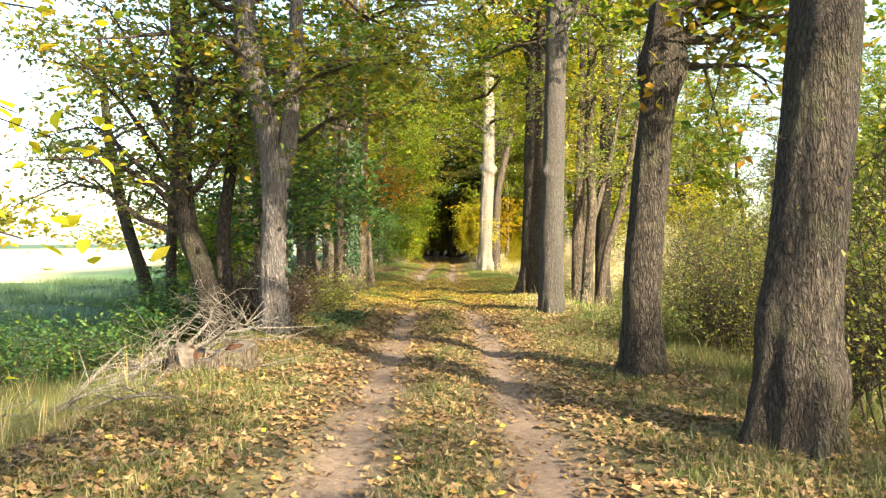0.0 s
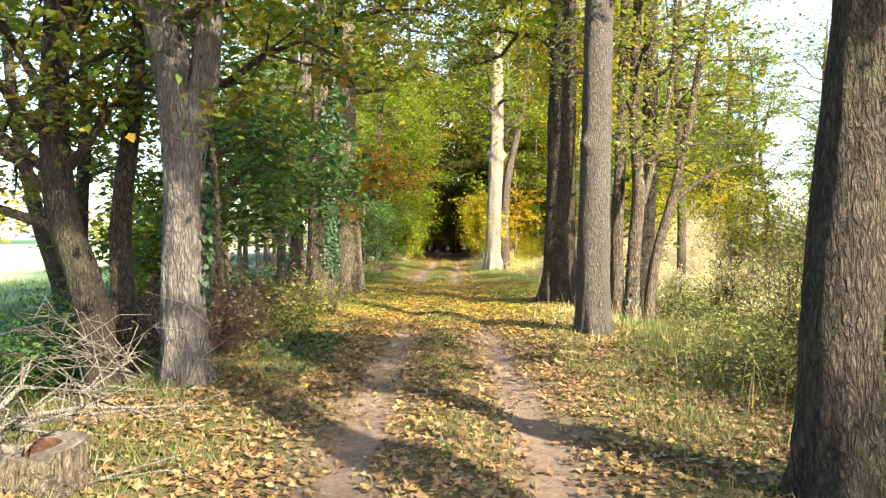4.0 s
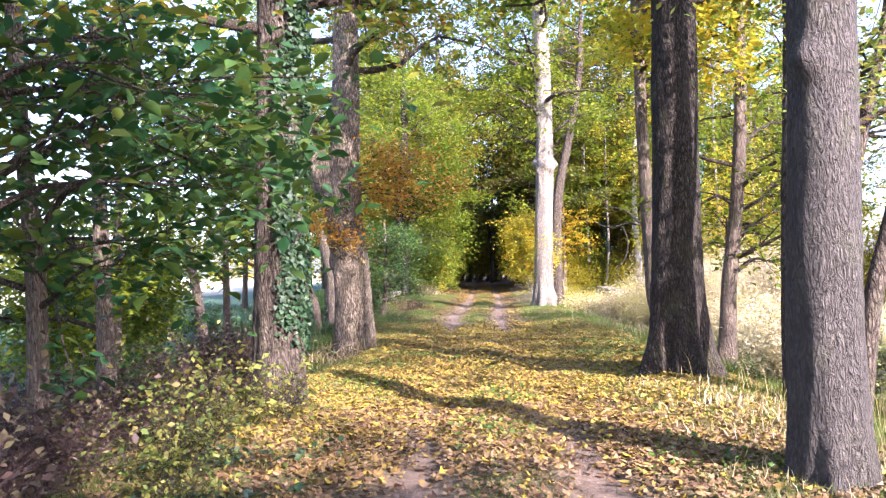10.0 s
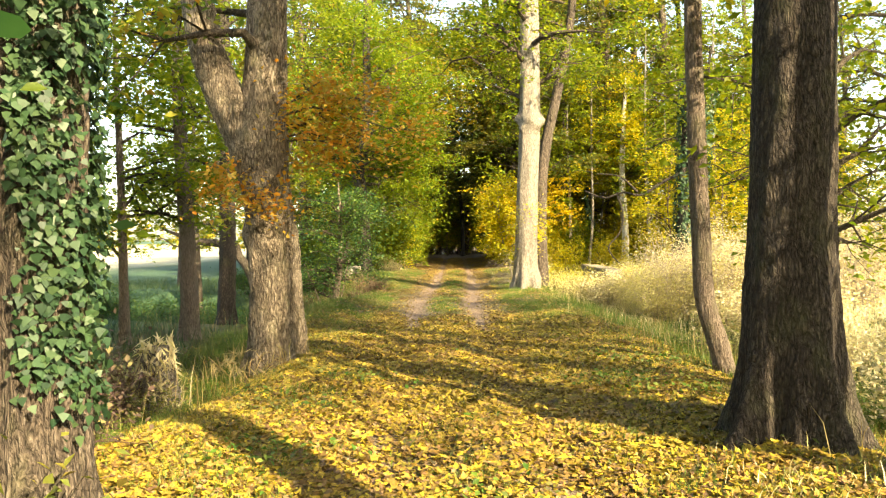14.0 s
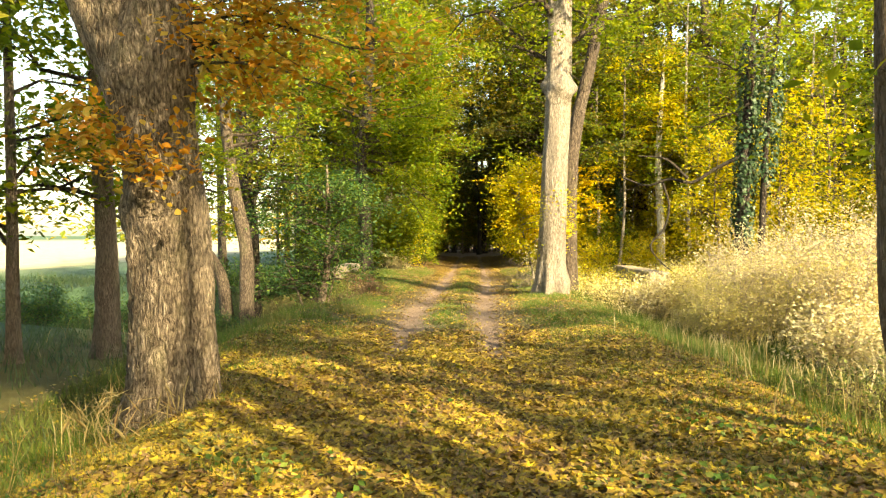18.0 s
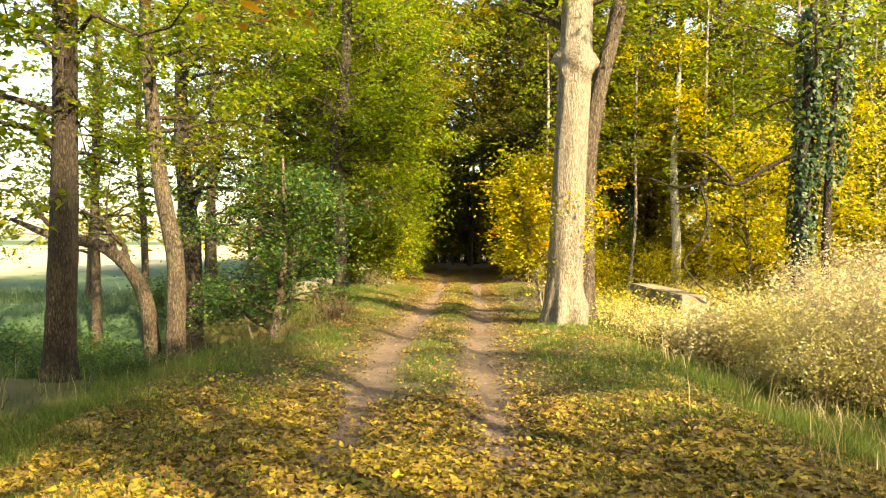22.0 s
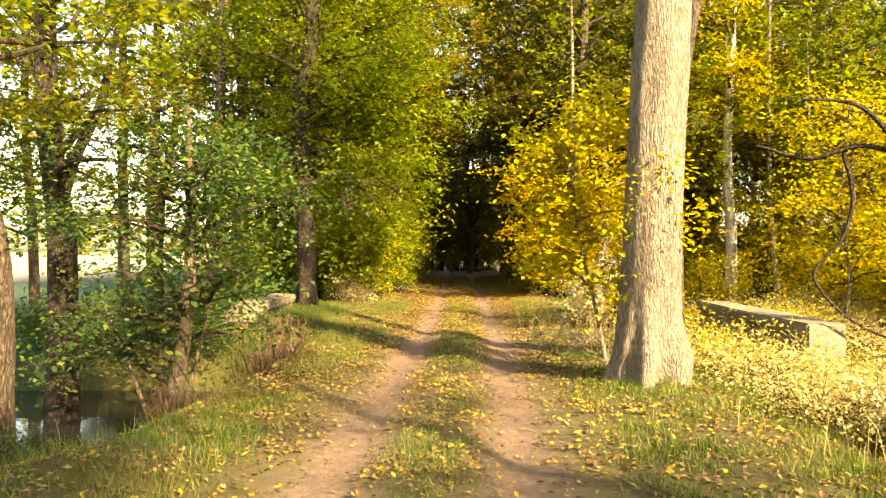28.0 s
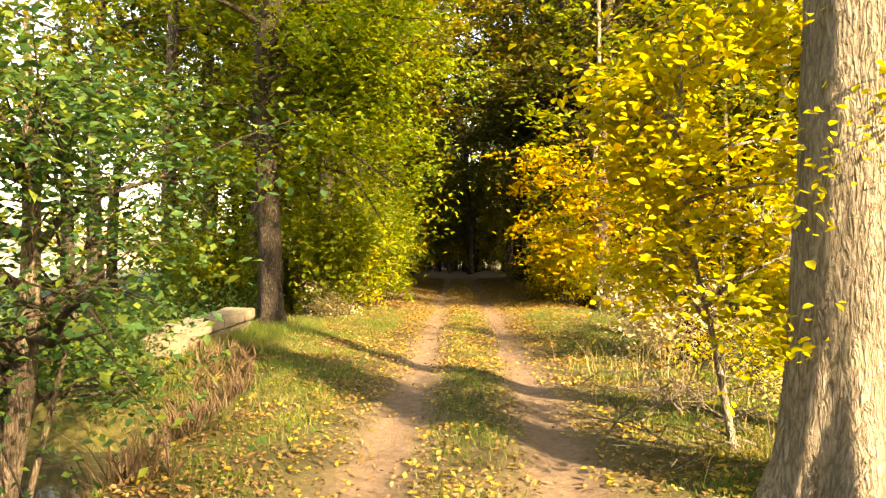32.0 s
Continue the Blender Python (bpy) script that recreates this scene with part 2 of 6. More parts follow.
LEAF_DRY = leaf_material("dry pale shrub leaves", [(0.6, 0.53, 0.34), (0.72, 0.64, 0.42), (0.76, 0.68, 0.36), (0.64, 0.5, 0.32)], 0.45)
LITTER_BROWN = leaf_material("dull fallen leaves", [(0.085, 0.052, 0.032), (0.16, 0.098, 0.052), (0.24, 0.155, 0.078), (0.32, 0.225, 0.115), (0.29, 0.19, 0.07), (0.13, 0.078, 0.045), (0.22, 0.12, 0.05)], 0.12)
LITTER = leaf_material("fallen leaves", [(0.1, 0.058, 0.024), (0.22, 0.14, 0.038), (0.36, 0.26, 0.04), (0.52, 0.4, 0.045), (0.2, 0.18, 0.03), (0.4, 0.25, 0.055), (0.15, 0.085, 0.035)], 0.2, 0.3, (0.46, 0.37, 0.04))
MEADOW = leaf_material("meadow grass", [(0.035, 0.08, 0.035), (0.055, 0.11, 0.045), (0.085, 0.14, 0.055), (0.14, 0.17, 0.07)], 0.4)
DRY_GRASS = leaf_material("autumn verge grass", [(0.06, 0.095, 0.026), (0.1, 0.13, 0.036), (0.17, 0.165, 0.065), (0.3, 0.26, 0.13)], 0.4, 0.4, (0.22, 0.185, 0.09))
GRASS = leaf_material("verge grass", [(0.045, 0.11, 0.016), (0.075, 0.165, 0.022), (0.13, 0.21, 0.03), (0.27, 0.26, 0.08)], 0.4, 0.55, (0.22, 0.19, 0.07))


def ground_material():
    m, nt, b = material("lane earth, grass and meadow", 0.95)
    g = nt.nodes.new("ShaderNodeNewGeometry")
    pos = g.outputs["Position"]
    attr = nt.nodes.new("ShaderNodeAttribute")
    attr.attribute_name = "soil"
    n1 = noise_tex(nt, pos, 1.7, 6)
    n2 = noise_tex(nt, pos, 14.0, 6, 0.7)
    n3 = noise_tex(nt, pos, 90.0, 3, 0.7)
    soil = ramp(nt, [(0.25, (0.06, 0.04, 0.033)), (0.5, (0.175, 0.126, 0.094)), (0.8, (0.33, 0.252, 0.19))], maths(nt, "ADD", maths(nt, "MULTIPLY", n2, 0.6), maths(nt, "MULTIPLY", n3, 0.4)))
    turf = ramp(nt, [(0.25, (0.032, 0.036, 0.012)), (0.5, (0.075, 0.074, 0.023)), (0.75, (0.13, 0.112, 0.04))], maths(nt, "ADD", maths(nt, "MULTIPLY", n1, 0.5), maths(nt, "MULTIPLY", n3, 0.5)))
    field = ramp(nt, [(0.3, (0.03, 0.07, 0.036)), (0.7, (0.06, 0.11, 0.055))], maths(nt, "ADD", maths(nt, "MULTIPLY", n1, 0.6), maths(nt, "MULTIPLY", n3, 0.4)))
    sep = nt.nodes.new("ShaderNodeSeparateColor")
    nt.links.new(attr.outputs["Color"], sep.inputs[0])
    wear = maths(nt, "MULTIPLY_ADD", n2, 0.9, -0.45)
    c = mix(nt, maths(nt, "SMOOTH_MIN", maths(nt, "MAXIMUM", maths(nt, "ADD", sep.outputs[0], wear), 0.0), 1.0, 0.1), turf, soil)
    c = mix(nt, sep.outputs[1], c, field)
    straw = ramp(nt, [(0.3, (0.34, 0.31, 0.19)), (0.7, (0.46, 0.41, 0.28))], n1)
    c = mix(nt, sep.outputs[2], c, straw)
    nt.links.new(c, b.inputs["Base Color"])
    bump(nt, b, maths(nt, "ADD", n2, n3), 0.7, 0.03)
    return m


GROUND = ground_material()


def stone_material(name, dark, pale):
    m, nt, b = material(name, 0.9)
    v = mapped(nt, (1, 1, 1))
    n1 = noise_tex(nt, v, 5.0, 6, 0.65)
    n2 = noise_tex(nt, v, 60.0, 4, 0.7)
    info = nt.nodes.new("ShaderNodeObjectInfo")
    h = maths(nt, "ADD", maths(nt, "MULTIPLY", n1, 0.65), maths(nt, "MULTIPLY", n2, 0.35))
    c = ramp(nt, [(0.3, dark), (0.62, pale)], h)
    c = mix(nt, maths(nt, "MULTIPLY", info.outputs["Random"], 0.35), c, dark)
    moss = noise_tex(nt, v, 3.3, 5)
    c = mix(nt, maths(nt, "MULTIPLY", ramp(nt, [(0.55, (0, 0, 0)), (0.7, (1, 1, 1))], moss), 0.6), c, (0.12, 0.12, 0.04))
    nt.links.new(c, b.inputs["Base Color"])
    bump(nt, b, h, 0.8, 0.02)
    return m


STONE = stone_material("weathered sandstone", (0.12, 0.1, 0.078), (0.26, 0.23, 0.18))
STONE_DARK = stone_material("mossy dark stone", (0.1, 0.085, 0.06), (0.28, 0.24, 0.17))
m, nt, b = material("still dark water", 0.04)
b.inputs["Base Color"].default_value = (0.02, 0.022, 0.018, 1)
b.inputs["Specular IOR Level"].default_value = 0.5
bump(nt, b, noise_tex(nt, mapped(nt, (1, 1, 1)), 5.0, 3), 0.12, 0.02)
WATER = m
m, nt, b = material("cut end grain", 0.9)
c = noise_tex(nt, mapped(nt, (1, 1, 1)), 12.0, 5)
nt.links.new(ramp(nt, [(0.3, (0.045, 0.036, 0.03)), (0.5, (0.09, 0.075, 0.062)), (0.72, (0.16, 0.135, 0.115))], c), b.inputs["Base Color"])
bump(nt, b, c, 0.8, 0.03)
CUTWOOD = m
m, nt, b = material("red rotten wood", 0.95)
c = noise_tex(nt, mapped(nt, (1, 1, 1)), 22.0, 6, 0.7)
nt.links.new(ramp(nt, [(0.3, (0.03, 0.015, 0.01)), (0.5, (0.07, 0.034, 0.02)), (0.72, (0.13, 0.07, 0.042))], c), b.inputs["Base Color"])
bump(nt, b, c, 1.0, 0.04)
ROTWOOD = m


# ---- mesh helpers ----
def make_mesh(name, verts, tris=None, quads=None, mat=None, smooth=False):
    me = bpy.data.meshes.new(name)
    verts = np.asarray(verts, dtype=np.float32).reshape(-1, 3)
    sizes, index = [], []
    for faces, k in ((tris, 3), (quads, 4)):
        if faces is not None and len(faces):
            f = np.asarray(faces, dtype=np.int32).reshape(-1, k)
            index.append(f.ravel())
            sizes.append(np.full(len(f), k, dtype=np.int32))
    index, sizes = np.concatenate(index), np.concatenate(sizes)
    me.vertices.add(len(verts))
    me.vertices.foreach_set("co", verts.ravel())
    me.loops.add(len(index))
    me.loops.foreach_set("vertex_index", index)
    me.polygons.add(len(sizes))
    me.polygons.foreach_set("loop_start", np.concatenate(([0], np.cumsum(sizes)[:-1])).astype(np.int32))
    me.update(calc_edges=True)
    if smooth:
        me.polygons.foreach_set("use_smooth", np.ones(len(sizes), dtype=bool))
    if mat:
        me.materials.append(mat)
    return me


def part(name, me, parent, label=""):
    ob = new(name, me)
    ob.parent = parent
    if label:
        ob["label"] = label
    return ob


def thing(name, at, label, category, group="", kind=""):
    ob = new(name)
    ob.location = at
    ob.empty_display_size = 0.2
    return tagged(ob, label, category, group, kind)


def curve_points(pts, n):
    """A smooth line of n points through the given ones."""
    p = np.array(pts, dtype=float)
    if len(p) < 3:
        s = np.linspace(0, 1, n)[:, None]
        return p[0] * (1 - s) + p[-1] * s
    d = np.concatenate(([0], np.cumsum(np.linalg.norm(np.diff(p, axis=0), axis=1))))
    tan = np.gradient(p, d, axis=0)
    out = []
    for s in np.linspace(0, d[-1], n):
        k = min(len(p) - 2, int(np.searchsorted(d, s, side="right") - 1))
        h = d[k + 1] - d[k]
        u = (s - d[k]) / h
        out.append((2 * u**3 - 3 * u**2 + 1) * p[k] + (u**3 - 2 * u**2 + u) * h * tan[k] + (-2 * u**3 + 3 * u**2) * p[k + 1] + (u**3 - u**2) * h * tan[k + 1])
    return np.array(out)


def tube(path, radii, seg, rough=0.0, flare=None, seed=0, knots=()):
    """Rings along a path: verts and quads, ends closed by a last narrow ring."""
    path = np.asarray(path, dtype=float)
    n = len(path)
    tan = np.gradient(path, axis=0)
    tan /= np.linalg.norm(tan, axis=1)[:, None] + 1e-9
    ref = np.array([1.0, 0.0, 0.0]) if abs(tan[0][0]) < 0.8 else np.array([0.0, 1.0, 0.0])
    a = ref - tan * (tan @ ref)[:, None]
    a /= np.linalg.norm(a, axis=1)[:, None] + 1e-9
    b = np.cross(tan, a)
    th = np.linspace(0, 2 * np.pi, seg, endpoint=False)
    rr = np.asarray(radii, dtype=float)[:, None] * np.ones((1, seg))
    rng = np.random.default_rng(seed)
    length = np.concatenate(([0], np.cumsum(np.linalg.norm(np.diff(path, axis=0), axis=1))))
    if rough:
        for k in range(6):
            f, ph, q = rng.integers(2, 11), rng.uniform(0, 6.28), rng.uniform(0.5, 2.2)
            rr *= 1 + rough * 0.5 * np.sin(f * th[None, :] + ph + 1.3 * np.sin(q * length[:, None] + ph)) * np.sin(q * 1.7 * length[:, None] + 2 * ph)
        rr *= 1 + rough * 0.35 * rng.normal(size=rr.shape)
    if flare:
        amount, high, lobes = flare
        ph = rng.uniform(0, 6.28)
        w = np.exp(-length / high)[:, None]
        rr *= 1 + w * amount * (0.65 + 0.5 * np.sin(lobes * th[None, :] + ph) + 0.3 * np.sin((lobes + 3) * th[None, :] + 2 * ph))
    for (kl, kth, ks, kw) in knots:
        dth = np.angle(np.exp(1j * (th[None, :] - kth)))
        rr += ks * np.exp(-((length[:, None] - kl) / kw) ** 2 - (dth * np.mean(radii) / kw) ** 2)
    v = path[:, None, :] + rr[:, :, None] * (np.cos(th)[None, :, None] * a[:, None, :] + np.sin(th)[None, :, None] * b[:, None, :])
    v = v.reshape(-1, 3)
    i, j = np.meshgrid(np.arange(n - 1), np.arange(seg), indexing="ij")
    j2 = (j + 1) % seg
    q = np.stack([i * seg + j, i * seg + j2, (i + 1) * seg + j2, (i + 1) * seg + j], -1).reshape(-1, 4)
    return v, q


def joined(pieces):
    vs, qs, off = [], [], 0
    for v, q in pieces:
        vs.append(v)
        qs.append(q + off)
        off += len(v)
    return np.concatenate(vs), np.concatenate(qs)


def leaves(name, points, size, mat, rng, flat=0.55, wide=0.6, hang=0.0, fine=False):
    """A mesh of separate folded leaves at the points."""
    p = np.asarray(points, dtype=float)
    n = len(p)
    s = size * rng.uniform(0.6, 1.35, n)[:, None]
    nor = rng.normal(size=(n, 3))
    nor[:, 2] = np.abs(nor[:, 2]) + flat * 2
    nor /= np.linalg.norm(nor, axis=1)[:, None]
    t = rng.normal(size=(n, 3))
    t[:, 2] -= hang
    t -= nor * np.sum(t * nor, axis=1)[:, None]
    t /= np.linalg.norm(t, axis=1)[:, None] + 1e-9
    b = np.cross(nor, t)
    fold = nor * s * wide * rng.uniform(0.03, 0.26, n)[:, None]
    w = s * wide * 0.5
    curl = nor * s * rng.uniform(-0.15, 0.1, n)[:, None]
    if fine:
        v = np.stack([p - t * s * 0.5, p - t * s * 0.12 + b * w + fold, p + t * s * 0.22 + b * w * 0.85 + fold, p + t * s * 0.52 + curl,
                      p + t * s * 0.22 - b * w * 0.85 + fold, p - t * s * 0.12 - b * w + fold], 1)
        base = np.arange(n)[:, None] * 6
        q = np.concatenate([base + np.array([[0, 1, 2, 3]]), base + np.array([[0, 3, 4, 5]])])
        return make_mesh(name, v, quads=q, mat=mat)
    v = np.stack([p - t * s * 0.5, p + b * w + fold, p + t * s * 0.5 + curl, p - b * w + fold], 1)
    base = np.arange(n)[:, None] * 4
    return make_mesh(name, v, tris=np.concatenate([base + np.array([[0, 1, 2]]), base + np.array([[0, 2, 3]])]), mat=mat)


def lobed_leaves(name, points, size, mat, rng, flat=0.8):
    """Three-lobed fallen leaves, curled and tilted."""
    p = np.asarray(points, dtype=float)
    n = len(p)
    s = size * rng.uniform(0.5, 1.45, n)[:, None]
    nor = rng.normal(size=(n, 3))
    nor[:, 2] = np.abs(nor[:, 2]) + flat * 2
    nor /= np.linalg.norm(nor, axis=1)[:, None]
    t = rng.normal(size=(n, 3))
    t -= nor * np.sum(t * nor, axis=1)[:, None]
    t /= np.linalg.norm(t, axis=1)[:, None] + 1e-9
    b = np.cross(nor, t)
    w = s * rng.uniform(0.35, 0.6, n)[:, None]
    c1, c2, c3 = (nor * s * rng.uniform(-0.12, 0.28, n)[:, None] for _ in range(3))
    v = np.stack([p - t * s * 0.45, p + t * s * 0.08 + b * w + c1, p + t * s * 0.14 + b * w * 0.4, p + t * s * 0.55 + c2, p + t * s * 0.14 - b * w * 0.4, p + t * s * 0.08 - b * w + c3], 1)
    k = np.arange(n)[:, None] * 6
    return make_mesh(name, v, tris=np.concatenate([k + np.array([f]) for f in ([0, 1, 2], [0, 2, 3], [0, 3, 4], [0, 4, 5])]), mat=mat)


def sprays(centres, per, spread, rng, thin=0.45):
    """Points in flat uneven sprays round the centres."""
    c = np.asarray(centres, dtype=float)
    k = np.repeat(np.arange(len(c)), rng.poisson(per, len(c)))
    sp = spread * rng.uniform(0.5, 1.4, len(c))[k][:, None]
    d = rng.normal(size=(len(k), 3)) * np.array([1, 1, thin])
    tilt = rng.normal(size=(len(c), 2))[k] * 0.35
    d[:, 2] += d[:, 0] * tilt[:, 0] + d[:, 1] * tilt[:, 1]
    return c[k] + d * sp * 0.6


def limb_pieces(start, end, r0, rng, twigs=7, reach=0.9, sag=0.15, seg=6):
    """One limb with its twigs: tube pieces, and the places where leaves sit."""
    s, e = np.array(start, float), np.array(end, float)
    d = e - s
    L = np.linalg.norm(d)
    side = rng.normal(size=3) * L * 0.1
    pts = [s, s + d * 0.3 + side * 0.6 + np.array([0, 0, sag * L * 0.6]), s + d * 0.65 - side * 0.5 + np.array([0, 0, sag * L * 0.5]), e]
    n = max(5, int(L / 0.45))
    path = curve_points(pts, n)
    rad = r0 * (1 - np.linspace(0, 1, n) ** 0.8 * 0.88)
    pieces = [tube(path, rad, seg, 0.05, seed=int(rng.integers(1e6)))]
    spots = [path[-1]]
    for k in range(twigs):
        u = rng.uniform(0.25, 1.0)
        i = min(n - 1, int(u * (n - 1)))
        a = path[i]
        v = rng.normal(size=3) * np.array([1, 1, 0.5])
        v += d / (L + 1e-6) * 0.8
        v *= reach * rng.uniform(0.5, 1.3) / np.linalg.norm(v)
        m = a + v * 0.5 + rng.normal(size=3) * 0.08 + np.array([0, 0, 0.06])
        tw = np.array([a, m, a + v])
        pieces.append(tube(tw, rad[i] * 0.4 * np.array([1, 0.7, 0.2]) + 0.003, 3, 0))
        spots += [m * 0.6 + (a + v) * 0.4, a + v]
    return pieces, spots


def tree(name, label, base, path, r, limbs, leaf, bark, seed, per=26, spread=0.45, size=0.13, seg=28, flare=(0.5, 0.35, 5), taper=0.55,
         stems=(), knots=(), twigs=7, reach=1.0, group="", rough=0.06, step=0.14, category="tree", fine=False, limb_r=0.3, extra=(), hang=0.3, sag=0.15, whole=False, thin=0.4):
    """path: offsets from the base up the trunk. limbs: (height along the trunk, end offset). stems: further stems, (path, radius)."""
    rng = np.random.default_rng(seed)
    top = thing(name, base, label, category, group)
    p = np.array(path, float)
    n = max(8, int(p[-1][2] / step))
    line = curve_points(path, n)
    u = np.linspace(0, 1, n)
    rad = r * (1 - taper * u) * (1 - 0.6 * np.clip((u - 0.8) / 0.2, 0, 1))
    v, q = tube(line, rad, seg, rough, flare, seed, knots)
    part("trunk", make_mesh("trunk", v, quads=q, mat=bark, smooth=True), top)
    spots = []
    for sp, sr in stems:
        m = max(8, int(np.linalg.norm(np.array(sp[-1]) - np.array(sp[0])) / step))
        ln = curve_points(sp, m)
        v, q = tube(ln, sr * (1 - 0.6 * np.linspace(0, 1, m)), max(10, seg // 2), rough, None, seed + 5)
        part("stem", make_mesh("stem", v, quads=q, mat=bark, smooth=True), top)
    for z, end in limbs:
        i = int(np.argmin(np.abs(line[:, 2] - z)))
        pieces, s = limb_pieces(line[i], end, rad[i] * limb_r + 0.012, rng, twigs, reach, sag)
        if whole:
            boughs = (boughs if spots else []) + pieces
            spots += s
            continue
        if category == "sapling":
            for k, (v, q) in enumerate(pieces):
                part("twig" if k else "branch", make_mesh("branch", v, quads=q, mat=bark, smooth=True), top)
            spots += s
            continue
        v, q = joined(pieces)
        part("branch", make_mesh("branch", v, quads=q, mat=TWIG, smooth=True), top)
        spots += s
    if whole:
        v, q = joined(boughs)
        part("bough_work", make_mesh("bough_work", v, quads=q, mat=TWIG, smooth=True), top)
    spots += list(extra)
    if spots:
        pts = sprays(spots, per * 1.35, spread, rng, thin)
        part("crown", leaves("crown", pts, size, leaf, rng, hang=hang, fine=fine), top)
    return top


def limbs_round(rng, n, z0, z1, reach, droop=0.0, lift=0.8, toward=None, h=None):
    out = []
    for k in range(n):
        z = z0 + (z1 - z0) * (k + rng.uniform(0, 1)) / n
        a = rng.uniform(0, 2 * np.pi) if toward is None or rng.uniform() < 0.4 else toward + rng.normal() * 0.6
        R = reach * rng.uniform(0.55, 1.15)
        out.append((z, (R * math.cos(a), R * math.sin(a), z + lift * rng.uniform(-0.4, 1.3) - droop * rng.uniform(0, 1))))
    return out


# ---- ground ----
LANE_Y = [-30, 0, 8, 20, 25, 29, 34, 42, 53, 90]
LANE_X = [0.1, 0.1, 0.08, -0.02, -0.12, -0.28, -0.38, -0.15, -0.1, -0.1]


def lane_x(y):
    return np.interp(y, LANE_Y, LANE_X)


def smooth(a, b, x):
    t = np.clip((x - a) / (b - a), 0, 1)
    return t * t * (3 - 2 * t)


def wave(x, y, f, ph):
    return np.sin(x * f + 1.7 * np.sin(y * f * 0.7 + ph) + ph) * np.sin(y * f * 1.1 + 1.3 * np.sin(x * f * 0.8 - ph) + 2 * ph)


def height(x, y):
    x, y = np.asarray(x, float), np.asarray(y, float)
    d = x - lane_x(y)
    left, right = smooth(2.6, 4.6, -d), smooth(2.7, 4.8, d)
    z = -0.05 * np.exp(-((np.abs(d) - 0.68) / 0.26) ** 2) + 0.02 * np.exp(-(d / 0.3) ** 2)
    z = z + 0.1 * np.exp(-((d - 2.3) / 0.7) ** 2) * smooth(14, 20, y) + 0.1 * np.exp(-((d + 2.5) / 0.7) ** 2)
    z = z - 0.45 * left * (1 - 0.5 * smooth(5.5, 12, -d)) - 0.4 * right * (1 - 0.55 * smooth(6, 11, d))
    z = z - 0.38 * smooth(1.7, 2.9, -d) * (1 - 0.6 * smooth(4.0, 6.0, -d)) * np.exp(-((y - 25.2) / 3.2) ** 2)
    z = z + 0.02 * wave(x, y, 1.9, 0.4) + 0.012 * wave(x, y, 5.1, 1.1) + 0.06 * wave(x, y, 0.5, 2.2) * np.maximum(left, right)
    z = z - 0.75 * smooth(2.1, 3.3, -d) * smooth(34, 37, y) * (1 - smooth(42, 43.6, y))
    z = z + 0.5 * smooth(2.6, 4.6, -d) * smooth(42.4, 43.7, y) * (1 - smooth(48, 52, y)) * (1 - smooth(5.0, 5.8, -x))
    bed = np.exp(-(np.abs(y - 42.0 - 0.15 * np.clip(x, -8, 12)) / np.where(x < 0, 1.95, 2.6)) ** 6)
    z = z - 1.25 * bed * (smooth(3.9, 4.7, -x) * (1 - smooth(30, 60, -x)) + smooth(4.9, 5.9, x) * (1 - smooth(30, 60, x)))
    z = z + 0.95 * np.exp(-(((x + 6.6) / 0.7) ** 2 + ((y - 40.5) / 0.9) ** 2) ** 2)
    far = smooth(60, 400, np.hypot(x, y))
    return z * (1 - far) - 0.2 * far


def axis(fine0, fine1, step, out):
    mid = list(np.arange(fine0, fine1 + step / 2, step))
    grow, lo, s = [], fine0, step
    while lo > -out:
        s *= 1.28
        lo -= s
        grow.append(lo)
    hi, s, up = fine1, step, []
    while hi < out:
        s *= 1.28
        hi += s
        up.append(hi)
    return np.array(grow[::-1] + mid + up)


gx, gy = axis(-7.0, 7.5, 0.13, 1800), axis(0.0, 52.0, 0.17, 1800)
X, Y = np.meshgrid(gx, gy, indexing="ij")
Z = height(X, Y)
i, j = np.meshgrid(np.arange(len(gx) - 1), np.arange(len(gy) - 1), indexing="ij")
w = len(gy)
me = make_mesh("ground", np.stack([X, Y, Z], -1), quads=np.stack([i * w + j, (i + 1) * w + j, (i + 1) * w + j + 1, i * w + j + 1], -1), mat=GROUND, smooth=True)
D = X - lane_x(Y)
soil = np.exp(-((np.abs(D) - 0.68) / 0.3) ** 2) * (0.95 - 0.35 * smooth(15, 19, Y) * (1 - smooth(26, 30, Y))) + 0.25 * np.exp(-(D / 1.6) ** 2) + 0.6 * smooth(50, 60, Y) * (np.abs(D) < 4)
meadow = np.maximum(smooth(6.5, 8.5, -D), smooth(6.0, 8.0, D) * (1 - smooth(30, 36, Y)))
# straw field in the west; eastern terms also paint sunny ground paler
straw_and_sun = smooth(20, 26, -X) * (1 - smooth(120, 160, -X)) + 0.8 * smooth(3.8, 5.0, D) * smooth(25, 28, Y) * (1 - smooth(38, 40, Y)) * (1 - smooth(12, 16, X)) + 0.7 * smooth(3.6, 5.4, D) * smooth(15.5, 19, Y) * (1 - smooth(24, 26, Y)) * (1 - smooth(12, 18, X))
colour = np.stack([soil, meadow, straw_and_sun, np.ones_like(soil)], -1).astype(np.float32)
at = me.color_attributes.new("soil", "FLOAT_COLOR", "POINT")
at.data.foreach_set("color", colour.ravel())
tagged(new("ground", me), "earth lane with two wheel ruts, grassy verges and flat meadows", "ground", kind="structure")


def on_ground(x, y, z=0.0):
    return (x, y, float(height(x, y)) + z)


# stream under the lane
w = make_mesh("water", [(-40, 38.5, -1.08), (40, 38.5, -1.08), (40, 52, -1.08), (-40, 52, -1.08)], quads=[[0, 1, 2, 3]], mat=WATER)
